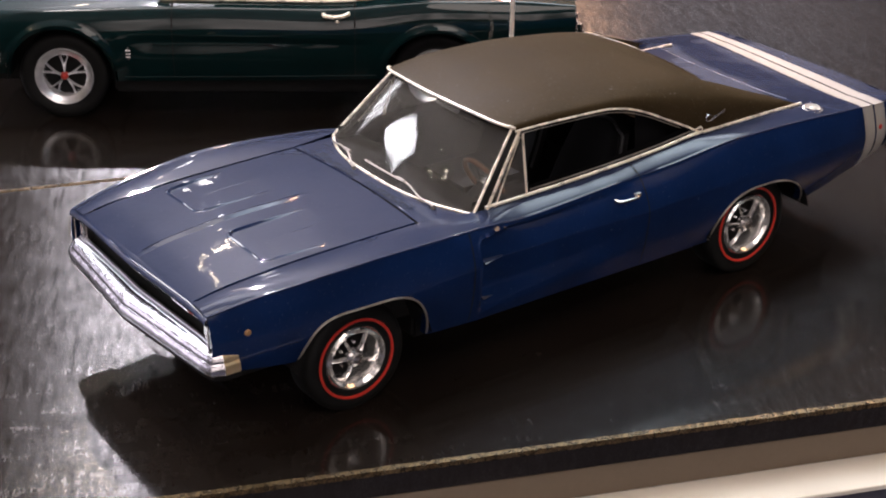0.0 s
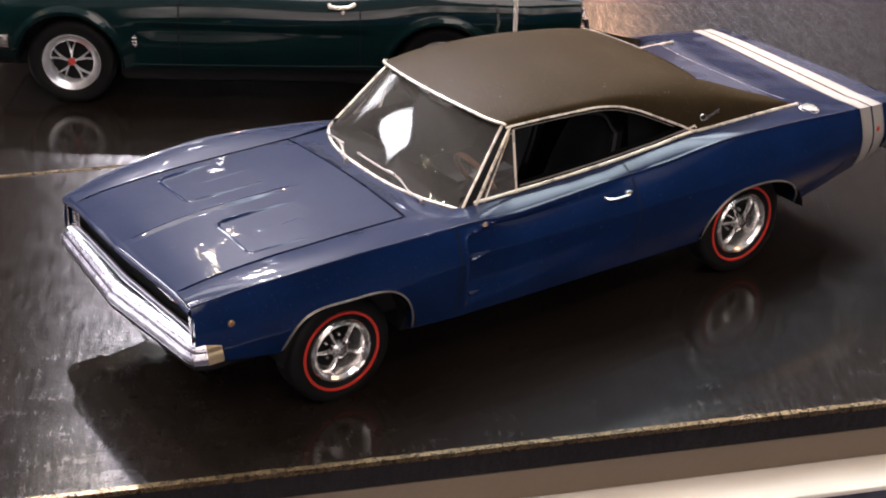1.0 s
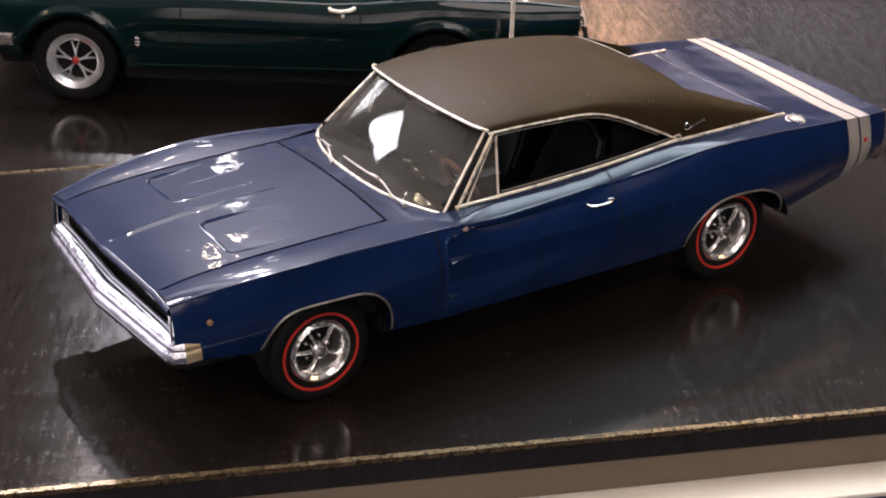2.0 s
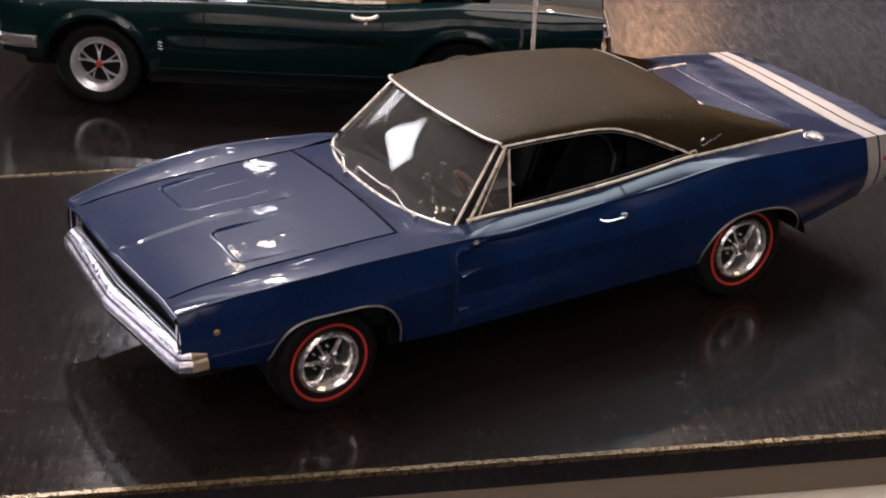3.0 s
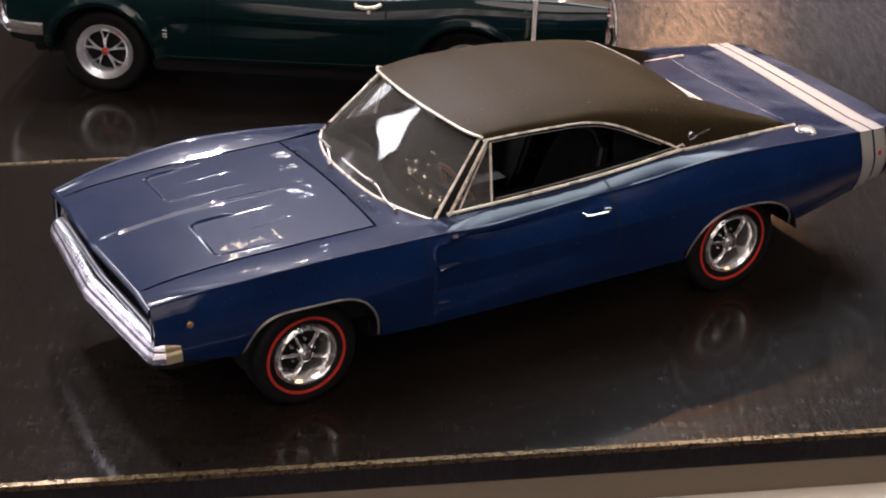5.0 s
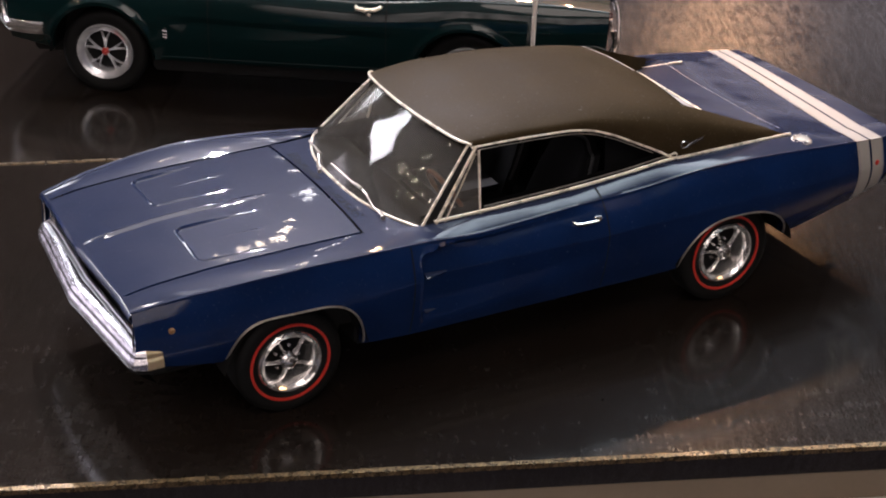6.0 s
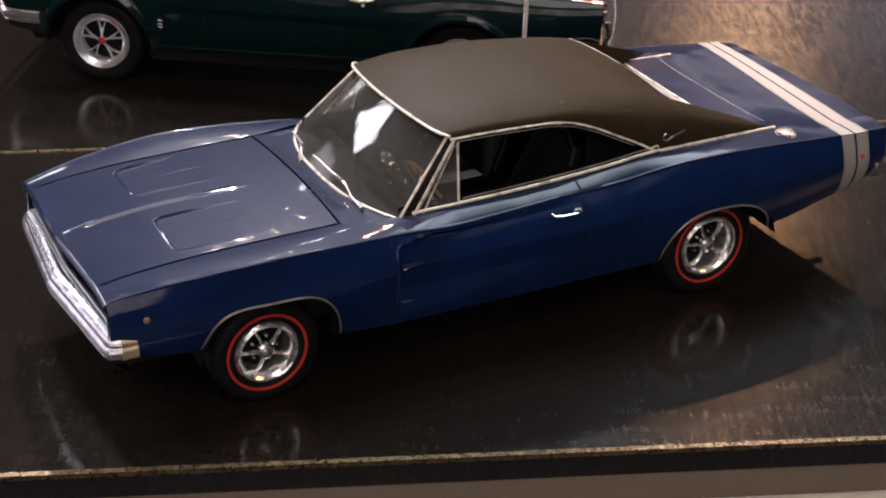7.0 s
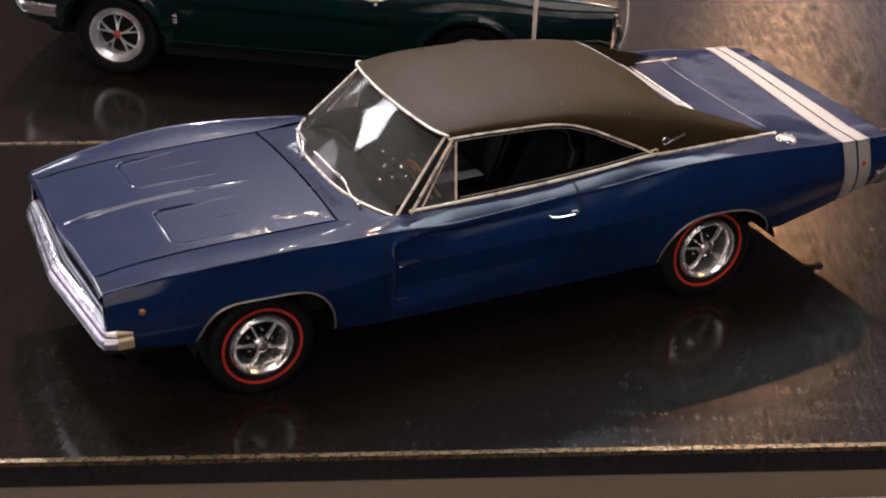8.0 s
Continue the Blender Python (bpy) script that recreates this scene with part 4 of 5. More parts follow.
def blue_interior(car):
    """Dash, seats, wheel and door cards seen through the glass, in black and grey."""
    cabin = part("floor_carpet", slab_mesh(0.75, 2.9, -0.72, 0.72, 0.40, 0.43), SEAT, car)
    bm = bmesh.new()
    sheet(bm, lambda y, k: ((0.72, 0.98, 1.04, 1.05, 1.02)[k] - 0.04 * (1 - (y / 0.7) ** 2) * (k == 0), y, (0.905, 0.90, 0.87, 0.80, 0.66)[k]), span(-0.70, 0.70, 15), range(5))
    part("dashboard", bm, DASH, cabin, "dark grey dashboard")
    for side in (-1, 1):
        bm = bmesh.new()
        box(bm, 1.38, 1.92, side * 0.36 - 0.26, side * 0.36 + 0.26, 0.44, 0.62, 0.05)
        seat = part("seat", bm, SEAT, cabin, "black bucket seat")
        bm = bmesh.new()
        def back(u, v):
            x = 1.88 + 0.20 * v + 0.03 * math.cos(u * math.pi)
            return x, side * 0.36 + 0.25 * u * (1 - 0.25 * v ** 3), 0.58 + 0.50 * v - 0.03 * u * u
        g = sheet(bm, back, span(-1, 1, 11), span(0, 1, 10))
        r = bmesh.ops.extrude_face_region(bm, geom=bm.faces[:])
        bmesh.ops.translate(bm, verts=[v for v in r["geom"] if isinstance(v, bmesh.types.BMVert)], vec=(0.09, 0, 0.01))
        part("backrest", bm, SEAT, seat)
        # grey bars round the backrest paint in the highlight on its bolster
        bm = bmesh.new()
        tube(bm, [Vector(back(u, 1.0)) + Vector((0.03, 0, 0.012)) for u in span(-1, 1, 15)] , 0.010, 6)
        for e in (-1, 1):
            tube(bm, [Vector(back(e, v)) + Vector((0.03, 0.006 * e, 0.006)) for v in span(0.2, 1, 10)], 0.010, 6)
        part("edge_gleam", bm, SEAT_GLEAM, seat, "grey bars standing for the highlight on the seat's edge")
        bm = bmesh.new()
        sheet(bm, lambda x, z: (x, side * (0.70 - 0.02 * z), z), span(0.95, 2.45, 10), span(0.45, 0.92, 5))
        sheet(bm, lambda x, k: (x, side * (0.672 + 0.018 * k), (0.90, ZIN(x) + 0.046)[k]), span(0.85, 2.45, 16), (0, 1))
        part("door_card", bm, SEAT, cabin)
    for side in (-1, 1):
        bm = bmesh.new()
        sheet(bm, lambda x, v: (x, side * (0.60 + 0.03 * v), RZL(x) - 0.01 + (0.93 - RZL(x)) * v), span(2.12, 2.62, 12), span(0, 1, 4))
        part("quarter_card", bm, SEAT, cabin)
    bm = bmesh.new()
    box(bm, 2.42, 2.62, -0.58, 0.58, 0.50, 0.98, 0.05)
    part("rear_seat", bm, SEAT, cabin)
    bm = bmesh.new()
    box(bm, 2.62, 3.2, -0.60, 0.60, 0.90, 0.965, 0.01)
    part("parcel_shelf", bm, SEAT, cabin)
    # steering wheel
    bm = bmesh.new()
    c = Vector((1.20, -0.36, 0.90))
    ax = Vector((-0.85, 0, -0.5)).normalized()
    e1, e2 = Vector((0, 1, 0)), ax.cross(Vector((0, 1, 0)))
    tube(bm, [c + 0.168 * (math.cos(a) * e1 + math.sin(a) * e2) for a in (k * math.tau / 32 for k in range(32))], 0.014, 8, close=True)
    wheel_rim = part("steering_wheel", bm, WOOD, cabin, "thin wood-rimmed steering wheel")
    for a in (0.69, 2.45, -math.pi / 2):
        bm = bmesh.new()
        tube(bm, [c + ax * 0.03, c + 0.17 * (math.cos(a) * e1 + math.sin(a) * e2)], 0.017, 6, squash=0.5)
        part("spoke", bm, CHROME, wheel_rim)
    bm = bmesh.new()
    tube(bm, [c + ax * 0.02, c + ax * 0.22], 0.028, 8)
    part("column", bm, SEAT, wheel_rim)
    bm = bmesh.new()
    tube(bm, [c + ax * 0.035, c + ax * 0.005, c - ax * 0.008], 0.045, 14)
    part("horn_cap", bm, CHROME, wheel_rim)
    bm = bmesh.new()
    box(bm, 1.16, 1.19, -0.12, 0.10, 1.245, 1.295, 0.012)
    part("inside_mirror", bm, CHROME, cabin)


def slab_mesh(x0, x1, y0, y1, z0, z1, bevel=0.0):
    bm = bmesh.new()
    box(bm, x0, x1, y0, y1, z0, z1, bevel)
    return bm


DASH = mat("dash_grey", (0.012, 0.011, 0.010), 0.8, spec=0.1, var=0.2, var_scale=200)
blue_interior(car)


def blue_details(car, body):
    """Wipers, badges, vents, bumper guards and exhaust."""
    for y0, y1 in ((0.60, 0.16), (0.14, -0.54)):
        bm = bmesh.new()
        pts = []
        for k in span(0, 1, 15):
            y = y0 + (y1 - y0) * k
            x, z = ws_base(y)
            # the blade rests on the foot of the glass, the arm drops to its pivot on the cowl
            off = -0.015 + 0.045 * math.sin(math.pi * k) - 0.02 * k if y0 > 0.3 else 0.035 - 0.085 * max(0, (k - 0.6) / 0.4) ** 1.2
            pts.append((x + off, y, z + 0.014 + 0.95 * max(0, off)))
        pts = [Vector(p) for p in pts]
        # rubber blade in a thin bright holder along the outer part
        tube(bm, pts[:10], 0.0055, 6)
        tube(bm, [p + Vector((0.012, 0, -0.008)) for p in pts[:10]], 0.004, 6)
        arm = part("wiper", bm, WIPER, body, "bright metal windscreen wiper")
        # tapered arm down to the pivot
        bm = bmesh.new()
        tube(bm, pts[len(pts) // 2 - 1:], 0.005, 6)
        tube(bm, [pts[len(pts) // 2] + Vector((0, 0.02, 0.004)), pts[len(pts) // 2] + Vector((0, -0.05, 0.006))], 0.009, 8)
        part("wiper_arm", bm, WIPER, arm)
        bm = bmesh.new()
        p = pts[-1]
        tube(bm, [p - Vector((0, 0, 0.035)), p + Vector((0, 0, 0.006))], 0.013, 10)
        tube(bm, [p + Vector((0, -0.012, 0.003)), p + Vector((0.01, 0.05, 0.005))], 0.009, 8)
        part("wiper_pivot", bm, WIPER, arm)
    # dark mesh air intake let into the cowl
    for u0, u1 in ((-0.72, -0.08), (0.08, 0.72)):
        bm = bmesh.new()
        sheet(bm, lambda u, v: cowl_point(u, v, 0.0025), span(u0, u1, 12), span(0.1, 0.42, 4))
        part("air_intake", bm, MESH, body, "dark speckled mesh air intake")
    # script badge on each sail panel: a plain looped stroke
    for side in (-1, 1):
        bm = bmesh.new()
        pts = []
        for k in span(0, 1, 90):
            if k < 0.3:
                # open leading loop, then a low looped stroke
                a = 0.6 + (math.tau - 1.2) * k / 0.3
                x, u = 2.612 + 0.025 * math.cos(a), 0.948 - 0.015 * math.sin(a)
            else:
                q = (k - 0.3) / 0.7
                x, u = 2.633 + 0.118 * q + 0.005 * math.sin(q * 44), 0.957 - 0.033 * q - 0.006 * math.cos(q * 44)
            y, z = roof_section(x, u)
            pts.append((x, side * (y + 0.006), z + 0.004))
        tube(bm, pts, 0.0034, 5)
        part("badge", bm, CHROME, body, "small bright script badge")
        # chevrons in the door scallop
        for x, z, n in ((0.768, 0.722, 0.145), (0.778, 0.490, 0.12)):
            bm = bmesh.new()
            rows = []
            for k in span(0, 1, 7):
                xx = x + n * k
                yb = YMAX(xx) - 0.045
                zs, zm = SILL(xx), ZMAX(xx)
                if z < zm:
                    yb -= (YMAX(xx) - YSILL(xx)) * ((zm - z) / (zm - zs)) ** 2
                h = 0.011 * (1 - k) + 0.002
                rows.append([bm.verts.new((xx, side * (yb + o), z + d * h)) for d, o in ((1, -0.004), (-0.3, 0.034 * (1 - k) + 0.006), (-1, -0.004))])
            for p, q in zip(rows, rows[1:]):
                for j in range(2):
                    bm.faces.new((p[j], p[j + 1], q[j + 1], q[j]))
            bm.faces.new(rows[0])
            part("scallop_vent", bm, BLUE, body)
        # bumper guards and bolt heads
        bm = bmesh.new()
        tube(bm, [(-0.92, side * 0.20, 0.49), (-0.925, side * 0.20, 0.472), (-0.89, side * 0.20, 0.46)], 0.016, 8)
        part("bumper_guard", bm, BLACK, body)
        bm = bmesh.new()
        tube(bm, [(3.9, side * 0.42, 0.36), (4.25, side * 0.42, 0.36)], 0.03, 10)
        part("exhaust_tip", bm, BLACK, body)
        # tail lamp strip ends
        bm = bmesh.new()
        box(bm, 4.265, 4.29, side * 0.45 - 0.26, side * 0.45 + 0.26, 0.74, 0.82, 0.01)
        part("tail_lamp", bm, RED, body, "red tail lamp")
    # small badge in the grille: a red stroke and a pale stroke
    for y, w, m in ((-0.50, 0.035, RED), (-0.56, 0.03, CHROME), (-0.40, 0.09, CHROME)):
        bm = bmesh.new()
        box(bm, NOSE(y) + 0.055, NOSE(y) + 0.068, y - w, y + w, 0.70, 0.735 if w < 0.05 else 0.715, 0.003)
        part("grille_badge", bm, m, body)


blue_details(car, body)


# ---- the green pony car behind ----
GX = Matrix.Translation((1.156 * K, 5.247 * K, LOW * K)) @ Matrix.Rotation(radians(-34), 4, "Z")
GSILL = curve_of("-0.8:0.42 -0.5:0.38 0.4:0.34 2.5:0.36 3.4:0.40 4.12:0.55")
GYS = curve_of("-0.8:0.74 0:0.85 2.5:0.86 4.12:0.76")
GYM = curve_of("-0.8:0.80 -0.4:0.90 0:0.925 1.5:0.915 3.0:0.93 3.6:0.91 4.12:0.83")
GZM = curve_of("-0.8:0.70 1.0:0.72 3.0:0.78 4.12:0.80")
GYE = curve_of("-0.8:0.76 0:0.84 1.5:0.84 3.0:0.85 4.12:0.78")
GZE = curve_of("-0.8:0.875 0:0.917 0.5:0.929 0.9:0.938 1.2:0.938 1.6:0.930 2.05:0.921 2.25:0.932 2.5:0.955 3.0:0.997 3.6:0.995 4.12:0.953")
GYI = curve_of("-0.8:0.60 0.7:0.70 3.0:0.74 4.12:0.64")
GZI = curve_of("-0.8:0.905 0:0.950 0.9:0.968 1.6:0.966 2.05:0.962 2.3:0.970 2.6:0.995 3.0:1.020 3.6:1.018 4.12:0.972")
GARCH = ((0.0, 0.355, 0.42, 0.43), (3.0, 0.355, 0.42, 0.41))


def green_sill(x):
    z = GSILL(x)
    for cx, cz, a, b in GARCH:
        if abs(x - cx) < a:
            z = max(z, cz + b * (1 - abs((x - cx) / a) ** 2.2) ** 0.5)
    return z


def green_side(x, s, z0=None):
    """The side's section with its shoulder rolled over in an even curve."""
    a, b = 0.70 + 0.035 * min(1, max(0, (x - 2.3) / 0.2)), 0.79 - 0.025 * min(1, max(0, (x - 2.3) / 0.2))
    if not a < s < b:
        return green_section(x, s, z0)
    k = (s - a) / (b - a)
    p, c, q = green_section(x, a, z0), (GYE(x), GZE(x)), green_section(x, b, z0)
    return tuple((1 - k) ** 2 * u + 2 * k * (1 - k) * v + k * k * w for u, v, w in zip(p, c, q))


def green_section(x, s, z0=None):
    zs, zm, ze = GSILL(x), GZM(x), GZE(x)
    ys, ym, ye = GYS(x), GYM(x), GYE(x)
    lo = zs if z0 is None else z0
    if s <= 0.75:
        z = lo + (ze - lo) * (s / 0.75)
        if z < zm:
            y = ym - (ym - ys) * ((zm - z) / (zm - zs)) ** 2
        else:
            k = (z - zm) / (ze - zm)
            y = ym - (ym - ye) * (0.4 * k + 0.6 * k ** 3)
        # sculpted cove along fender and door
        if 0.48 < x < 2.5:
            top, low = 0.76 - 0.02 * x, 0.55
            a = min(1, (x - 0.48) / 0.2) * min(1, (2.5 - x) / 0.25)
            y -= 0.022 * a * min(1, max(0, (top - z) / 0.05)) * min(1, max(0, (z - low) / 0.12))
        # flared lips
        for cx, cz, a, b in GARCH:
            d = math.hypot((x - cx) / (a + 0.02), max(0, z - cz) / (b + 0.02))
            y += 0.026 * max(0, 1 - abs(d - 1.035) / 0.09)
        return y, z
    k = min(1, (s - 0.75) / 0.25)
    return ye + (GYI(x) - ye) * k, ze + (GZI(x) - ze) * k ** 0.8


def green_car():
    g_car = thing("model_car", "dark green model pony car with chrome trim and spoked wheels", "model car")
    xs = set(round(v, 4) for v in span(-0.80, 4.12, 80))
    for cx, cz, a, b in GARCH:
        for k in range(25):
            xs.add(round(cx - a * math.cos(math.pi * k / 24), 4))
    xs = sorted(xs)
    xs = [x for i, x in enumerate(xs) if i == 0 or x - xs[i - 1] > 0.002]
    bm = bmesh.new()
    for side in (-1, 1):
        g = body_shell(bm, side, green_side, green_sill, xs)
        for a, b in zip(g, g[1:]):
            p, q = a[0], b[0]
            bm.faces.new((p, q, bm.verts.new((q.co.x, q.co.y - side * 0.05, q.co.z)), bm.verts.new((p.co.x, p.co.y - side * 0.05, p.co.z))))
    shell = part("body", bm, GREEN, g_car, "glossy dark green painted body", smooth=40)
    bm = bmesh.new()
    sheet(bm, lambda u, v: (-0.84 + 1.50 * v, u * GYI(-0.84 + 1.5 * v), GZI(-0.84 + 1.5 * v) + 0.03 * (1 - u * u)), span(-1, 1, 21), span(0, 1, 20))
    part("hood", bm, GREEN, shell)
    bm = bmesh.new()
    sheet(bm, lambda u, v: (3.2 + 0.92 * v, u * GYI(3.2 + 0.92 * v), GZI(3.2 + 0.92 * v) + 0.02 * (1 - u * u)), span(-1, 1, 21), span(0, 1, 12))
    part("trunk_lid", bm, GREEN, shell)
    for x, w, name in ((-0.80, 0.76, "nose_panel"), (4.12, 0.78, "tail_panel")):
        bm = bmesh.new()
        sheet(bm, lambda y, z: (x + (0.02 if x > 0 else -0.02) * (1 - (y / w) ** 2), y, z), span(-w, w, 15), span(0.45, 0.965 if x > 0 else 0.93, 8))
        part(name, bm, GREEN, shell)
    # cabin: roof, glass, interior
    bm = bmesh.new()
    def top(u, v):
        x = 1.15 + 1.75 * v
        w = 0.60 - 0.03 * abs(v - 0.4)
        return x, w * u, 1.36 - 0.06 * u ** 4 - 0.10 * (2 * v - 0.9) ** 2 * (1 if v > 0.45 else 0.4)
    sheet(bm, top, span(-1, 1, 17), span(0, 1, 14))
    g_roof = part("roof", bm, GREEN, shell)
    bm = bmesh.new()
    sheet(bm, lambda u, v: (0.70 + 0.45 * v + 0.12 * u * u * (1 - v), u * (0.70 - 0.12 * v), 1.0 + 0.32 * v), span(-1, 1, 15), span(0, 1, 6))
    part("windscreen", bm, GLASS, g_roof).visible_shadow = False
    bm = bmesh.new()
    sheet(bm, lambda u, v: (2.90 + 0.45 * v, u * (0.58 + 0.1 * v), 1.30 - 0.28 * v), span(-1, 1, 15), span(0, 1, 6))
    part("rear_glass", bm, GLASS, g_roof).visible_shadow = False
    for side in (-1, 1):
        for x0, x1, y0 in ((1.15, 0.78, 0.0), (2.55, 3.05, 0.0)):
            bm = bmesh.new()
            tube(bm, [(x1, side * 0.72, 1.0), (x0, side * 0.60, 1.31)], 0.03, 6)
            part("pillar", bm, GREEN if x0 > 2 else CHROME, g_roof)
        bm = bmesh.new()
        tube(bm, [(x, side * (GYI(x) + 0.01), GZI(x) + 0.012) for x in span(0.8, 2.36, 30)], 0.016, 6)
        part("belt_trim", bm, FOIL, shell, "bright trim along the window sill")
        bm = bmesh.new()
        sheet(bm, lambda x, z: (x, side * 0.66, z), span(0.9, 2.5, 6), span(0.5, 1.0, 4))
        part("door_card", bm, TAN, shell, "tan interior door panel")
        bm = bmesh.new()
        box(bm, 1.55, 1.70, side * 0.34 - 0.24, side * 0.34 + 0.24, 0.6, 1.12, 0.04)
        part("seat", bm, TAN, shell, "tan seat backrest")
        bm = bmesh.new()
        box(bm, 2.45, 2.62, side * 0.32 - 0.29, side * 0.32 + 0.29, 0.7, 1.10, 0.05)
        part("rear_seat", bm, TAN, shell, "tan rear seat backrest")
        # glints off the lit tan seats, put in as a gold bar
        bm = bmesh.new()
        tube(bm, [(x, side * 0.655, 1.045 + 0.012 * math.sin(9 * x)) for x in span(2.42, 3.0, 14)], 0.014, 6)
        part("quarter_glint", bm, GOLD_GLINT, shell, "gold bar standing for glints off the tan rear seat")
        for xx in (0.90, 2.35):
            bm = bmesh.new()
            rows = [[bm.verts.new((xx + dx, side * (green_side(xx, s)[0] + 0.0015), green_side(xx, s)[1])) for dx in (-0.006, 0.006)] for s in span(0.05, 1, 30)]
            for p, q in zip(rows, rows[1:]):
                bm.faces.new((p[0], p[1], q[1], q[0]))
            part("shut_line", bm, BLACK, shell)
        bm = bmesh.new()
        y = green_side(2.2, 0.7)[0]
        tube(bm, [(2.10, side * (y - 0.01), 0.905), (2.11, side * (y + 0.035), 0.903), (2.18, side * (y + 0.042), 0.893), (2.25, side * (y + 0.035), 0.898), (2.29, side * (y + 0.02), 0.91), (2.30, side * (y - 0.01), 0.91)], 0.017, 8)
        lathe(bm, [(0.020, 0.0), (0.020, 0.02), (0.0005, 0.03)], 2.21, side * y, 0.845, side, 12)
        part("door_handle", bm, FOIL, shell)
        bm = bmesh.new()
        tube(bm, [(x, side * (GYS(x) + 0.012), GSILL(x) + 0.035) for x in span(0.45, 2.55, 20)], 0.006, 6)
        part("sill_line", bm, GREEN, shell)
        bm = bmesh.new()
        y = green_side(0.54, 0.45)[0]
        tube(bm, [(0.545, side * (y - 0.004), 0.640), (0.540, side * (y + 0.003), 0.59), (0.545, side * (y - 0.004), 0.535)], 0.008, 6)
        for z in (0.615, 0.585, 0.560):
            tube(bm, [(0.525, side * y, z), (0.562, side * y, z - 0.004)], 0.008, 6)
        part("fender_badge", bm, CHROME, shell, "small bright fender badge")
        for cx in (0.0, 3.0):
            bm = bmesh.new()
            rows = []
            for i in range(21):
                a = math.pi * i / 20
                p = (cx - 0.43 * math.cos(a), 0.355 + 0.44 * math.sin(a))
                rows.append([bm.verts.new((p[0], side * yy, p[1])) for yy in (0.90, 0.5)] + [bm.verts.new((p[0], side * 0.5, 0.3))])
            for p, q in zip(rows, rows[1:]):
                for j in range(2):
                    bm.faces.new((p[j], p[j + 1], q[j + 1], q[j]))
            part("wheel_well", bm, BLACK, shell)
            wheel(g_car, cx, side * 0.745, side, tyre_r=0.355, rim_r=0.232, style="spoked", turn=math.pi / 2)
        # tail lamps in three bright bars
        for k in range(3):
            bm = bmesh.new()
            box(bm, 4.13, 4.155, side * (0.46 + 0.09 * k) - 0.03, side * (0.46 + 0.09 * k) + 0.03, 0.70, 0.86, 0.01)
            part("tail_lamp", bm, LAMP if k != 2 else CHROME, shell)
        bm = bmesh.new()
        tube(bm, [(4.15, side * 0.70, 0.56), (4.19, side * 0.70, 0.68), (4.17, side * 0.70, 0.78)], 0.022, 8)
        part("bumper_guard", bm, CHROME, shell)
    for pts, lab in (([(-0.46, 0.93), (-0.62, 0.925), (-0.76, 0.88), (-0.86, 0.74), (-0.90, 0.4), (-0.91, 0.0)], "front"), ([(3.80, 0.92), (4.06, 0.90), (4.18, 0.80), (4.22, 0.4), (4.23, 0.0)], "rear")):
        bm = bmesh.new()
        line = [(x, -y, 0.575) for x, y in pts] + [(x, y, 0.575) for x, y in pts[-2::-1]]
        tube(bm, line, 0.030 if lab == "front" else 0.02, 10, squash=1.8 if lab == "front" else 1.5)
        part("%s_bumper" % lab, bm, RIM, g_car, "chrome bumper")
    bm = bmesh.new()
    tube(bm, [(-0.86, -0.71, 0.60), (-0.88, -0.71, 0.74), (-0.85, -0.70, 0.90)], 0.028, 8)
    part("headlamp_rim", bm, CHROME, g_car)
    for name, x0, x1, w, z0, z1 in (("floor_pan", 0.4, 2.6, 0.8, 0.22, 0.40), ("subframe", -0.7, 0.4, 0.5, 0.22, 0.5), ("fuel_tank", 2.6, 4.0, 0.5, 0.3, 0.6)):
        part(name, slab_mesh(x0, x1, -w, w, z0, z1, 0.02), BLACK, shell)
    g_car.matrix_world = GX
    return g_car


green_car()


# ---- the hall ----
def structure(name, x0, x1, y0, y1, z0, z1, material, label):
    bm = bmesh.new()
    box(bm, x0, x1, y0, y1, z0, z1)
    ob = part(name, bm, material, None, scale=1, smooth=0)
    tagged(ob, label, kind="structure")
    return ob


FZ = -1.0
structure("floor", -9, 9, -9, 9, FZ - 0.1, FZ, FLOOR, "dark carpeted exhibition hall floor")
structure("wall_north", -9, 9, 9, 9.2, FZ, 7, WALL, "dark hall wall")
structure("wall_south", -9, 9, -9.2, -9, FZ, 7, WALL, "dark hall wall")
structure("wall_east", 9, 9.2, -9, 9, FZ, 7, WALL, "dark hall wall")
structure("wall_west", -9.2, -9, -9, 9, FZ, 7, WALL, "dark hall wall")
structure("ceiling", -9.2, 9.2, -9.2, 9.2, 7, 7.2, CEIL, "pale hall ceiling")


def aim(az, el, dist):
    a, e = radians(az), radians(el)
    return (dist * math.cos(e) * math.cos(a), dist * math.cos(e) * math.sin(a), dist * math.sin(e))


def lamp(az, el, dist, size, power, color=(1, 0.9, 0.78)):
    """An unseen disc lamp, aimed at the stand."""
    d = bpy.data.lights.new("unseen_lamp", "AREA")
    d.shape, d.size, d.energy, d.color = "DISK", size, power, color
    ob = new("unseen_lamp", d)
    ob.matrix_world = look(aim(az, el, dist), (0.06, 0, 0.02))
    return ob


def pin_spot(az, el, dist, degrees, target, power, color):
    """A narrow warm spotlight whose pool of light lies round one place on the board."""
    d = bpy.data.lights.new("pin_spot", "SPOT")
    d.energy, d.color, d.shadow_soft_size = power, color, 0.04
    d.spot_size, d.spot_blend = radians(degrees), 1.0
    ob = new("pin_spot", d)
    ob.matrix_world = look(aim(az, el, dist), (target[0] * K, target[1] * K, 0))
    return ob


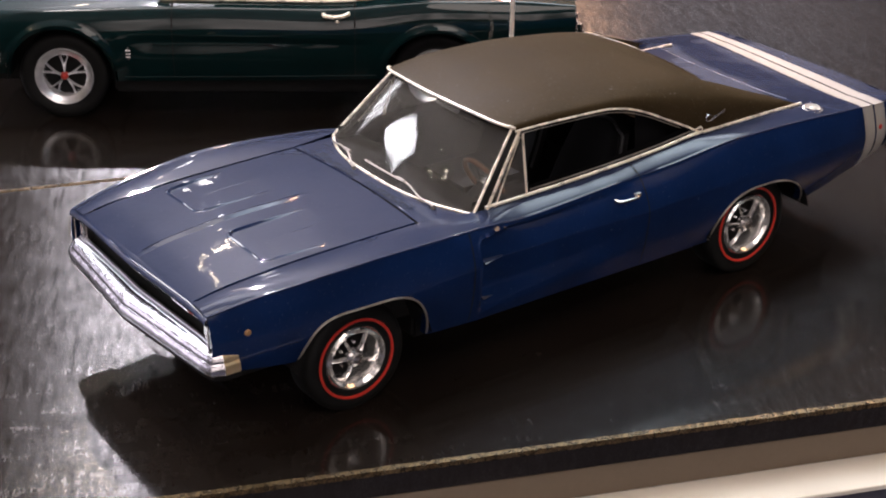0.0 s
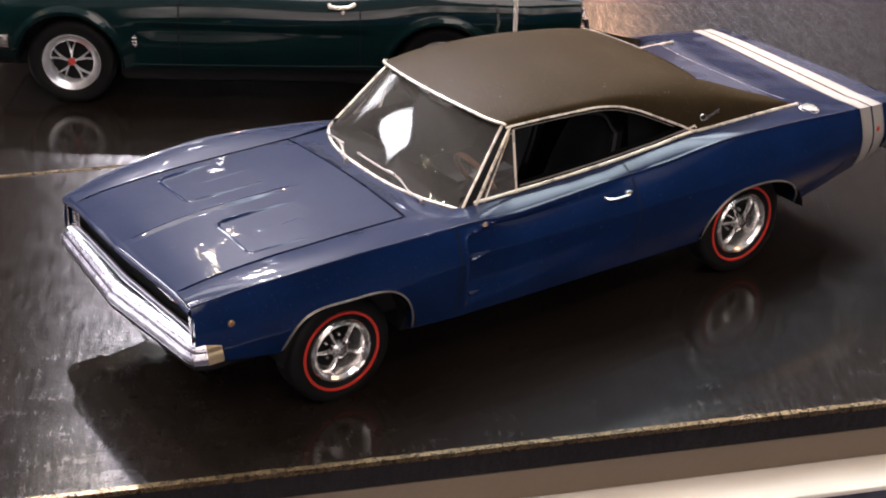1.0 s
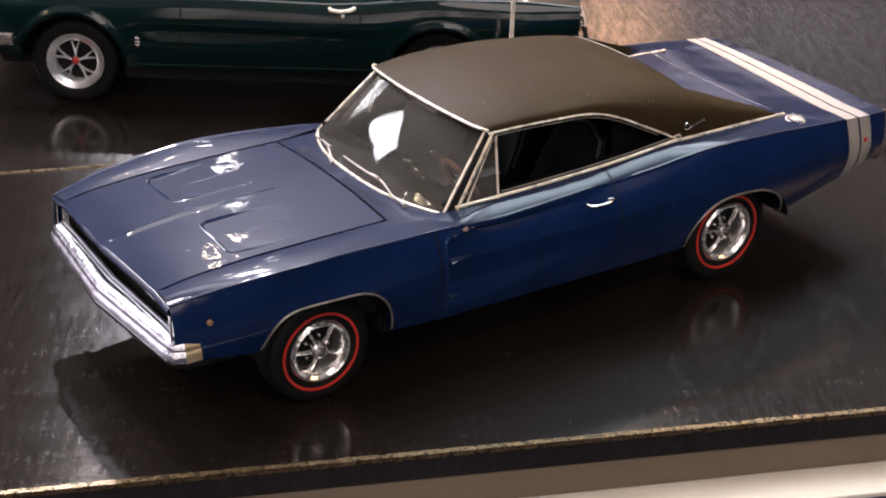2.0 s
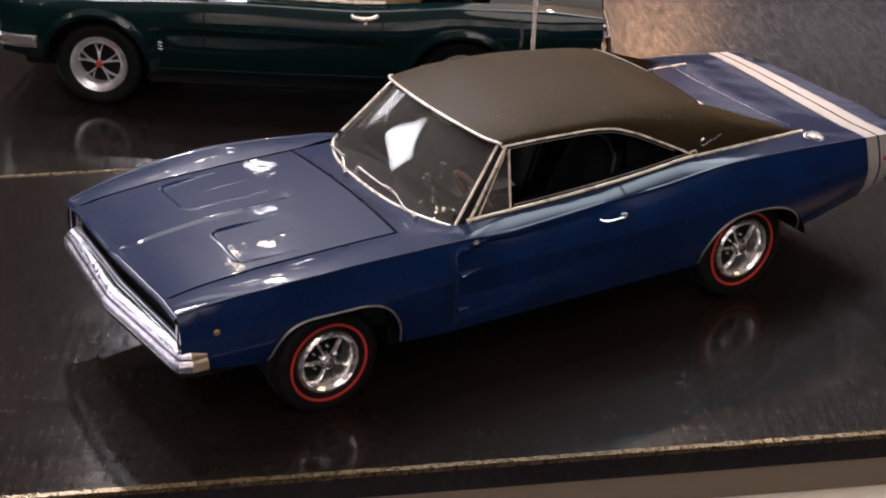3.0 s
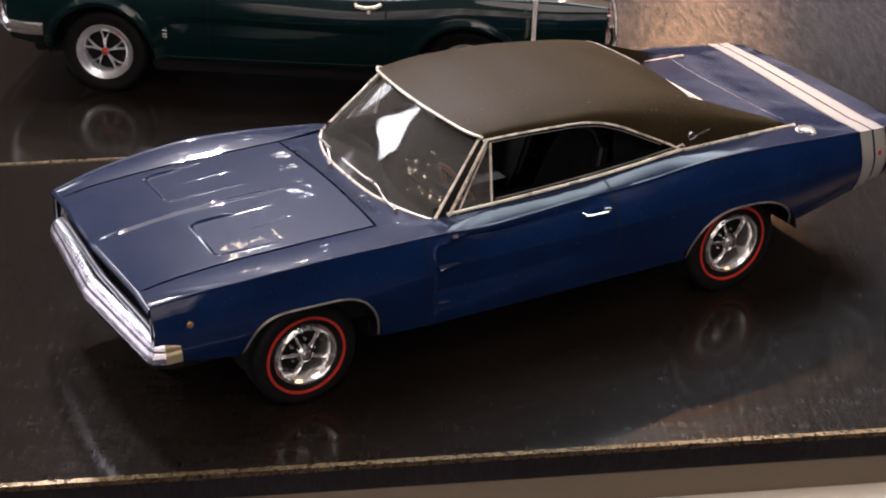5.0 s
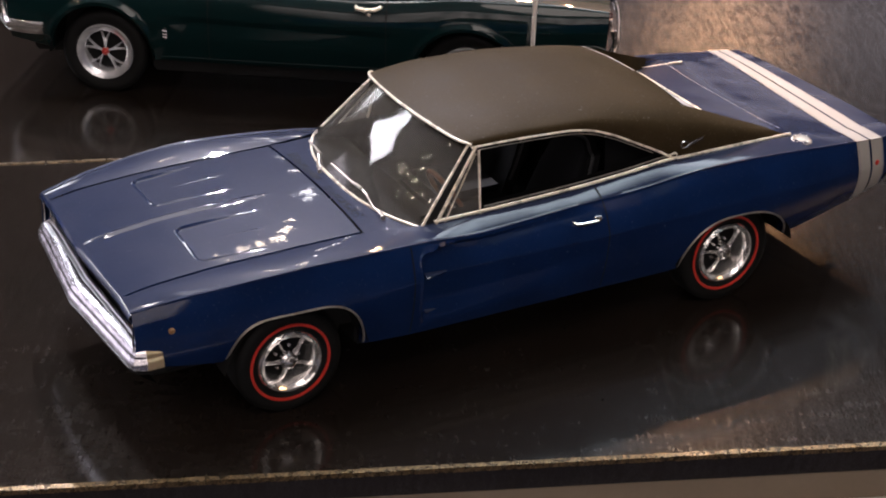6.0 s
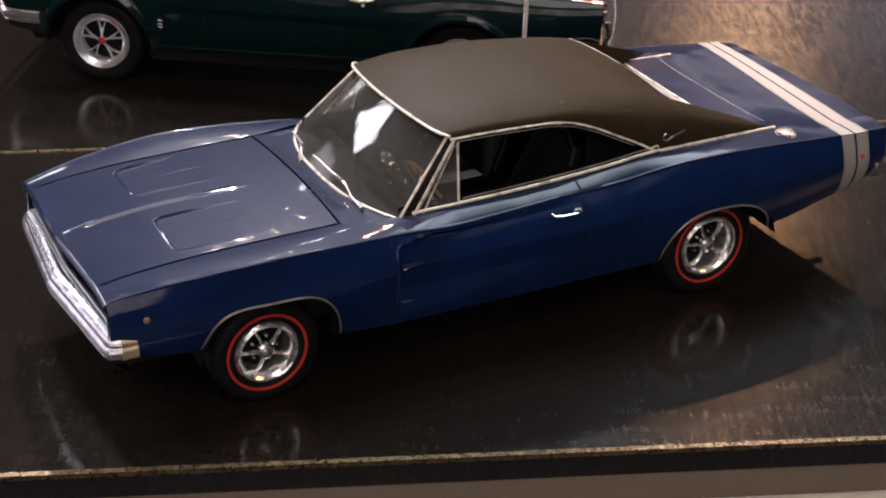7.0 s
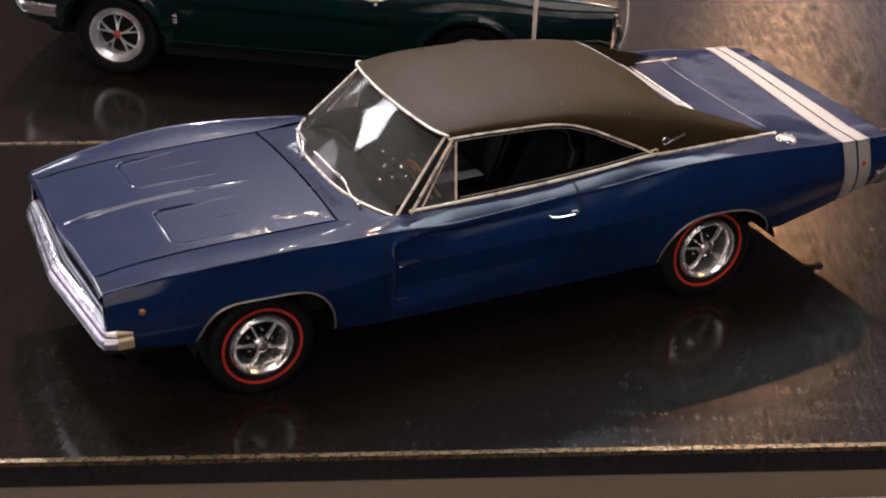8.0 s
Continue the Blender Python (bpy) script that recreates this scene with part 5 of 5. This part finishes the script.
def glow_panel(name, label, az, el, dist, w, h, color, strength, soft=0.35, streak=0.0):
    """An unseen glowing panel on two cables, its glow falling off towards its rim."""
    m = bpy.data.materials.new(name)
    m.use_nodes = True
    nt = m.node_tree
    nt.nodes.remove(nt.nodes["Principled BSDF"])
    e = nt.nodes.new("ShaderNodeEmission")
    e.inputs[0].default_value = (*color, 1)
    tc = nt.nodes.new("ShaderNodeTexCoord")
    sep = nt.nodes.new("ShaderNodeSeparateXYZ")
    nt.links.new(tc.outputs["Object"], sep.inputs[0])
    last = None
    for i, half in ((0, w / 2), (1, h / 2)):
        ab = nt.nodes.new("ShaderNodeMath")
        ab.operation = "ABSOLUTE"
        nt.links.new(sep.outputs[i], ab.inputs[0])
        mr = nt.nodes.new("ShaderNodeMapRange")
        mr.interpolation_type = "SMOOTHSTEP"
        mr.inputs["From Min"].default_value, mr.inputs["From Max"].default_value = half, half * (1 - soft)
        nt.links.new(ab.outputs[0], mr.inputs["Value"])
        if last:
            mu = nt.nodes.new("ShaderNodeMath")
            mu.operation = "MULTIPLY"
            nt.links.new(last, mu.inputs[0])
            nt.links.new(mr.outputs[0], mu.inputs[1])
            last = mu.outputs[0]
        else:
            last = mr.outputs[0]
    if streak:
        mp = nt.nodes.new("ShaderNodeMapping")
        mp.inputs["Scale"].default_value = (2.2, 0.25, 1)
        n = nt.nodes.new("ShaderNodeTexNoise")
        n.inputs["Scale"].default_value = 1.3
        nt.links.new(tc.outputs["Object"], mp.inputs[0])
        nt.links.new(mp.outputs[0], n.inputs["Vector"])
        mr = nt.nodes.new("ShaderNodeMapRange")
        mr.inputs["From Min"].default_value, mr.inputs["From Max"].default_value = 0.35, 0.6
        mr.inputs["To Min"].default_value = 1 - streak
        nt.links.new(n.outputs["Fac"], mr.inputs["Value"])
        mu = nt.nodes.new("ShaderNodeMath")
        mu.operation = "MULTIPLY"
        nt.links.new(last, mu.inputs[0])
        nt.links.new(mr.outputs[0], mu.inputs[1])
        last = mu.outputs[0]
    mu = nt.nodes.new("ShaderNodeMath")
    mu.operation = "MULTIPLY"
    mu.inputs[1].default_value = strength
    nt.links.new(last, mu.inputs[0])
    nt.links.new(mu.outputs[0], e.inputs[1])
    nt.links.new(e.outputs[0], nt.nodes["Material Output"].inputs[0])
    bm = bmesh.new()
    box(bm, -w / 2, w / 2, -h / 2, h / 2, -0.06, 0, 0.01)
    ob = part(name, bm, m, None, scale=1, smooth=0)
    ob.matrix_world = look(aim(az, el, dist), (0.06, 0, 0.02)) @ Matrix.Rotation(math.pi, 4, "Y")
    tagged(ob, label, "light panel")
    inv = ob.matrix_world.inverted()
    for sx in (-0.45, 0.45):
        bm = bmesh.new()
        p = ob.matrix_world @ Vector((sx * w, h / 2 - 0.02, -0.03))
        tube(bm, [inv @ p, inv @ Vector((p.x, p.y, 7.05))], 0.006, 6)
        part("cable", bm, BLACK, ob, scale=1)
    return ob


glow_panel("unseen_panel", "large white light box hanging in the hall", 117, 33, 5, 1.6, 1.05, (0.92, 0.96, 1.0), 20, soft=0.25)
glow_panel("unseen_panel", "narrow white light box hanging in the hall", 90, 16, 6, 1.5, 1.3, (0.95, 0.97, 1.0), 9, soft=0.5, streak=1.0)
# unseen panel, added so that the green car's shoulder mirrors a bright strip
glow_panel("unseen_panel", "unseen pale panel added for the green car's shoulder highlight", 74, 52, 8, 2.6, 1.3, (0.95, 0.97, 1.0), 3.0, soft=0.5)
# fill panel added behind the camera to brighten the wheel rims
glow_panel("unseen_panel", "unseen warm white fill panel added behind the camera", -116, 19, 6, 4.2, 3.0, (1.0, 0.89, 0.82), 2.2, soft=0.15, streak=0.7)
# faint cool fill, another added panel out of view
glow_panel("unseen_panel", "unseen cool fill panel added high behind the camera", -78, 40, 6, 3.4, 2.4, (0.75, 0.92, 1.0), 1.8, soft=1.0, streak=0.3)
# amber panel, out of view, added to give the roof's side a golden sheen
glow_panel("unseen_panel", "unseen amber panel added to warm the roof's side", -20, 40, 7, 3.6, 2.4, (1.0, 0.66, 0.33), 6.0, soft=1.0)
glow_panel("unseen_panel", "large white lit ceiling panel over the stand", 70, 76, 5, 2.6, 1.8, (1.0, 0.95, 0.88), 5.5, soft=0.1, streak=0.4)
# added lilac glow that brightens the chrome bumper; nothing like it is in view
glow_panel("unseen_panel", "unseen lilac panel added for the front bumper to mirror", 132, 10, 7, 4.5, 2.4, (0.95, 0.90, 1.0), 3.2, soft=0.3, streak=0.5)
# dim panel added so that the trunk lid mirrors a lilac veil
glow_panel("unseen_panel", "unseen dim lilac panel added for the trunk lid to mirror", 46, 17.5, 7, 4.0, 1.3, (0.97, 0.92, 1.0), 0.5, soft=0.9)
lamp(67.4, 40.3, 6, 0.10, 350, (0.96, 0.94, 0.99))
pin_spot(48.0, 38.4, 6, 3.1, (5.7, 1.7), 860, (1, 0.53, 0.25))
lamp(56, 38.4, 6, 0.08, 13, (1, 0.56, 0.28))
lamp(70, 34.8, 6, 0.06, 0.45, (1, 0.85, 0.62))
lamp(71.5, 36.2, 6, 0.05, 0.3, (1, 0.85, 0.62))
lamp(67.4, 33.0, 6, 0.07, 0.9, (1, 0.87, 0.66))
lamp(66.0, 27.5, 6, 0.10, 0.5, (0.95, 0.97, 1))
lamp(66.6, 20.5, 6, 0.10, 0.4, (1, 0.97, 0.94))


def string_lights():
    """A garland of small warm bulbs hung in swags beside the stand."""
    rnd = random.Random(4)
    line = []
    for k in range(121):
        t = k / 120
        az = 138 + 46 * abs(((t * 3) % 2) - 1)
        line.append(Vector(aim(az, 41 + 13 * t + 2.5 * math.sin(t * 30), 5.5 + 0.3 * math.sin(t * 9))))
    bm = bmesh.new()
    tube(bm, line, 0.006, 5)
    cord = part("light_garland", bm, BLACK, None, scale=1)
    tagged(cord, "warm bulb garland hanging beside the stand", "string lights")
    for k in range(3, 120, 5):
        p = line[k] + Vector((rnd.uniform(-0.1, 0.1), rnd.uniform(-0.1, 0.1), -0.05 - 0.15 * rnd.random()))
        bm = bmesh.new()
        bmesh.ops.create_icosphere(bm, subdivisions=1, radius=rnd.uniform(0.022, 0.05))
        bmesh.ops.translate(bm, verts=bm.verts, vec=p)
        part("bulb", bm, BULB, cord, scale=1)


BULB = glow("warm_bulb", (1.0, 0.80, 0.45), 55)
string_lights()
# two unseen panels, added to give the blue car's shoulder its teal highlight
glow_panel("unseen_panel", "small unseen teal panel added for the door shoulder's highlight", 36, 52, 6, 3.2, 2.2, (0.80, 0.93, 1.0), 8.0, soft=0.7)
glow_panel("unseen_panel", "broad unseen teal panel added for the door shoulder's highlight", 16, 61, 6, 5.2, 3.2, (0.76, 0.93, 1.0), 8.5, soft=1.0, streak=0.2)
# overhead fill lamp, added without a known source
lamp(95, 66, 3.5, 0.4, 18, (1, 0.95, 0.9))
# broad soft fill added on the camera side to lift the cars' flanks
lamp(-105, 52, 4.5, 2.0, 35, (1, 0.90, 0.80))
# four unseen lamps added to brighten the ceiling as ambient fill
for x, y in ((-6, -6), (6, -6), (-6, 6), (6, 6)):
    d = bpy.data.lights.new("ceiling_fill", "AREA")
    d.shape, d.size, d.energy, d.color = "DISK", 1.0, 56, (1, 0.90, 0.82)
    up = new("ceiling_fill", d)
    up.matrix_world = look((x, y, 3.0), (x, y, 7))
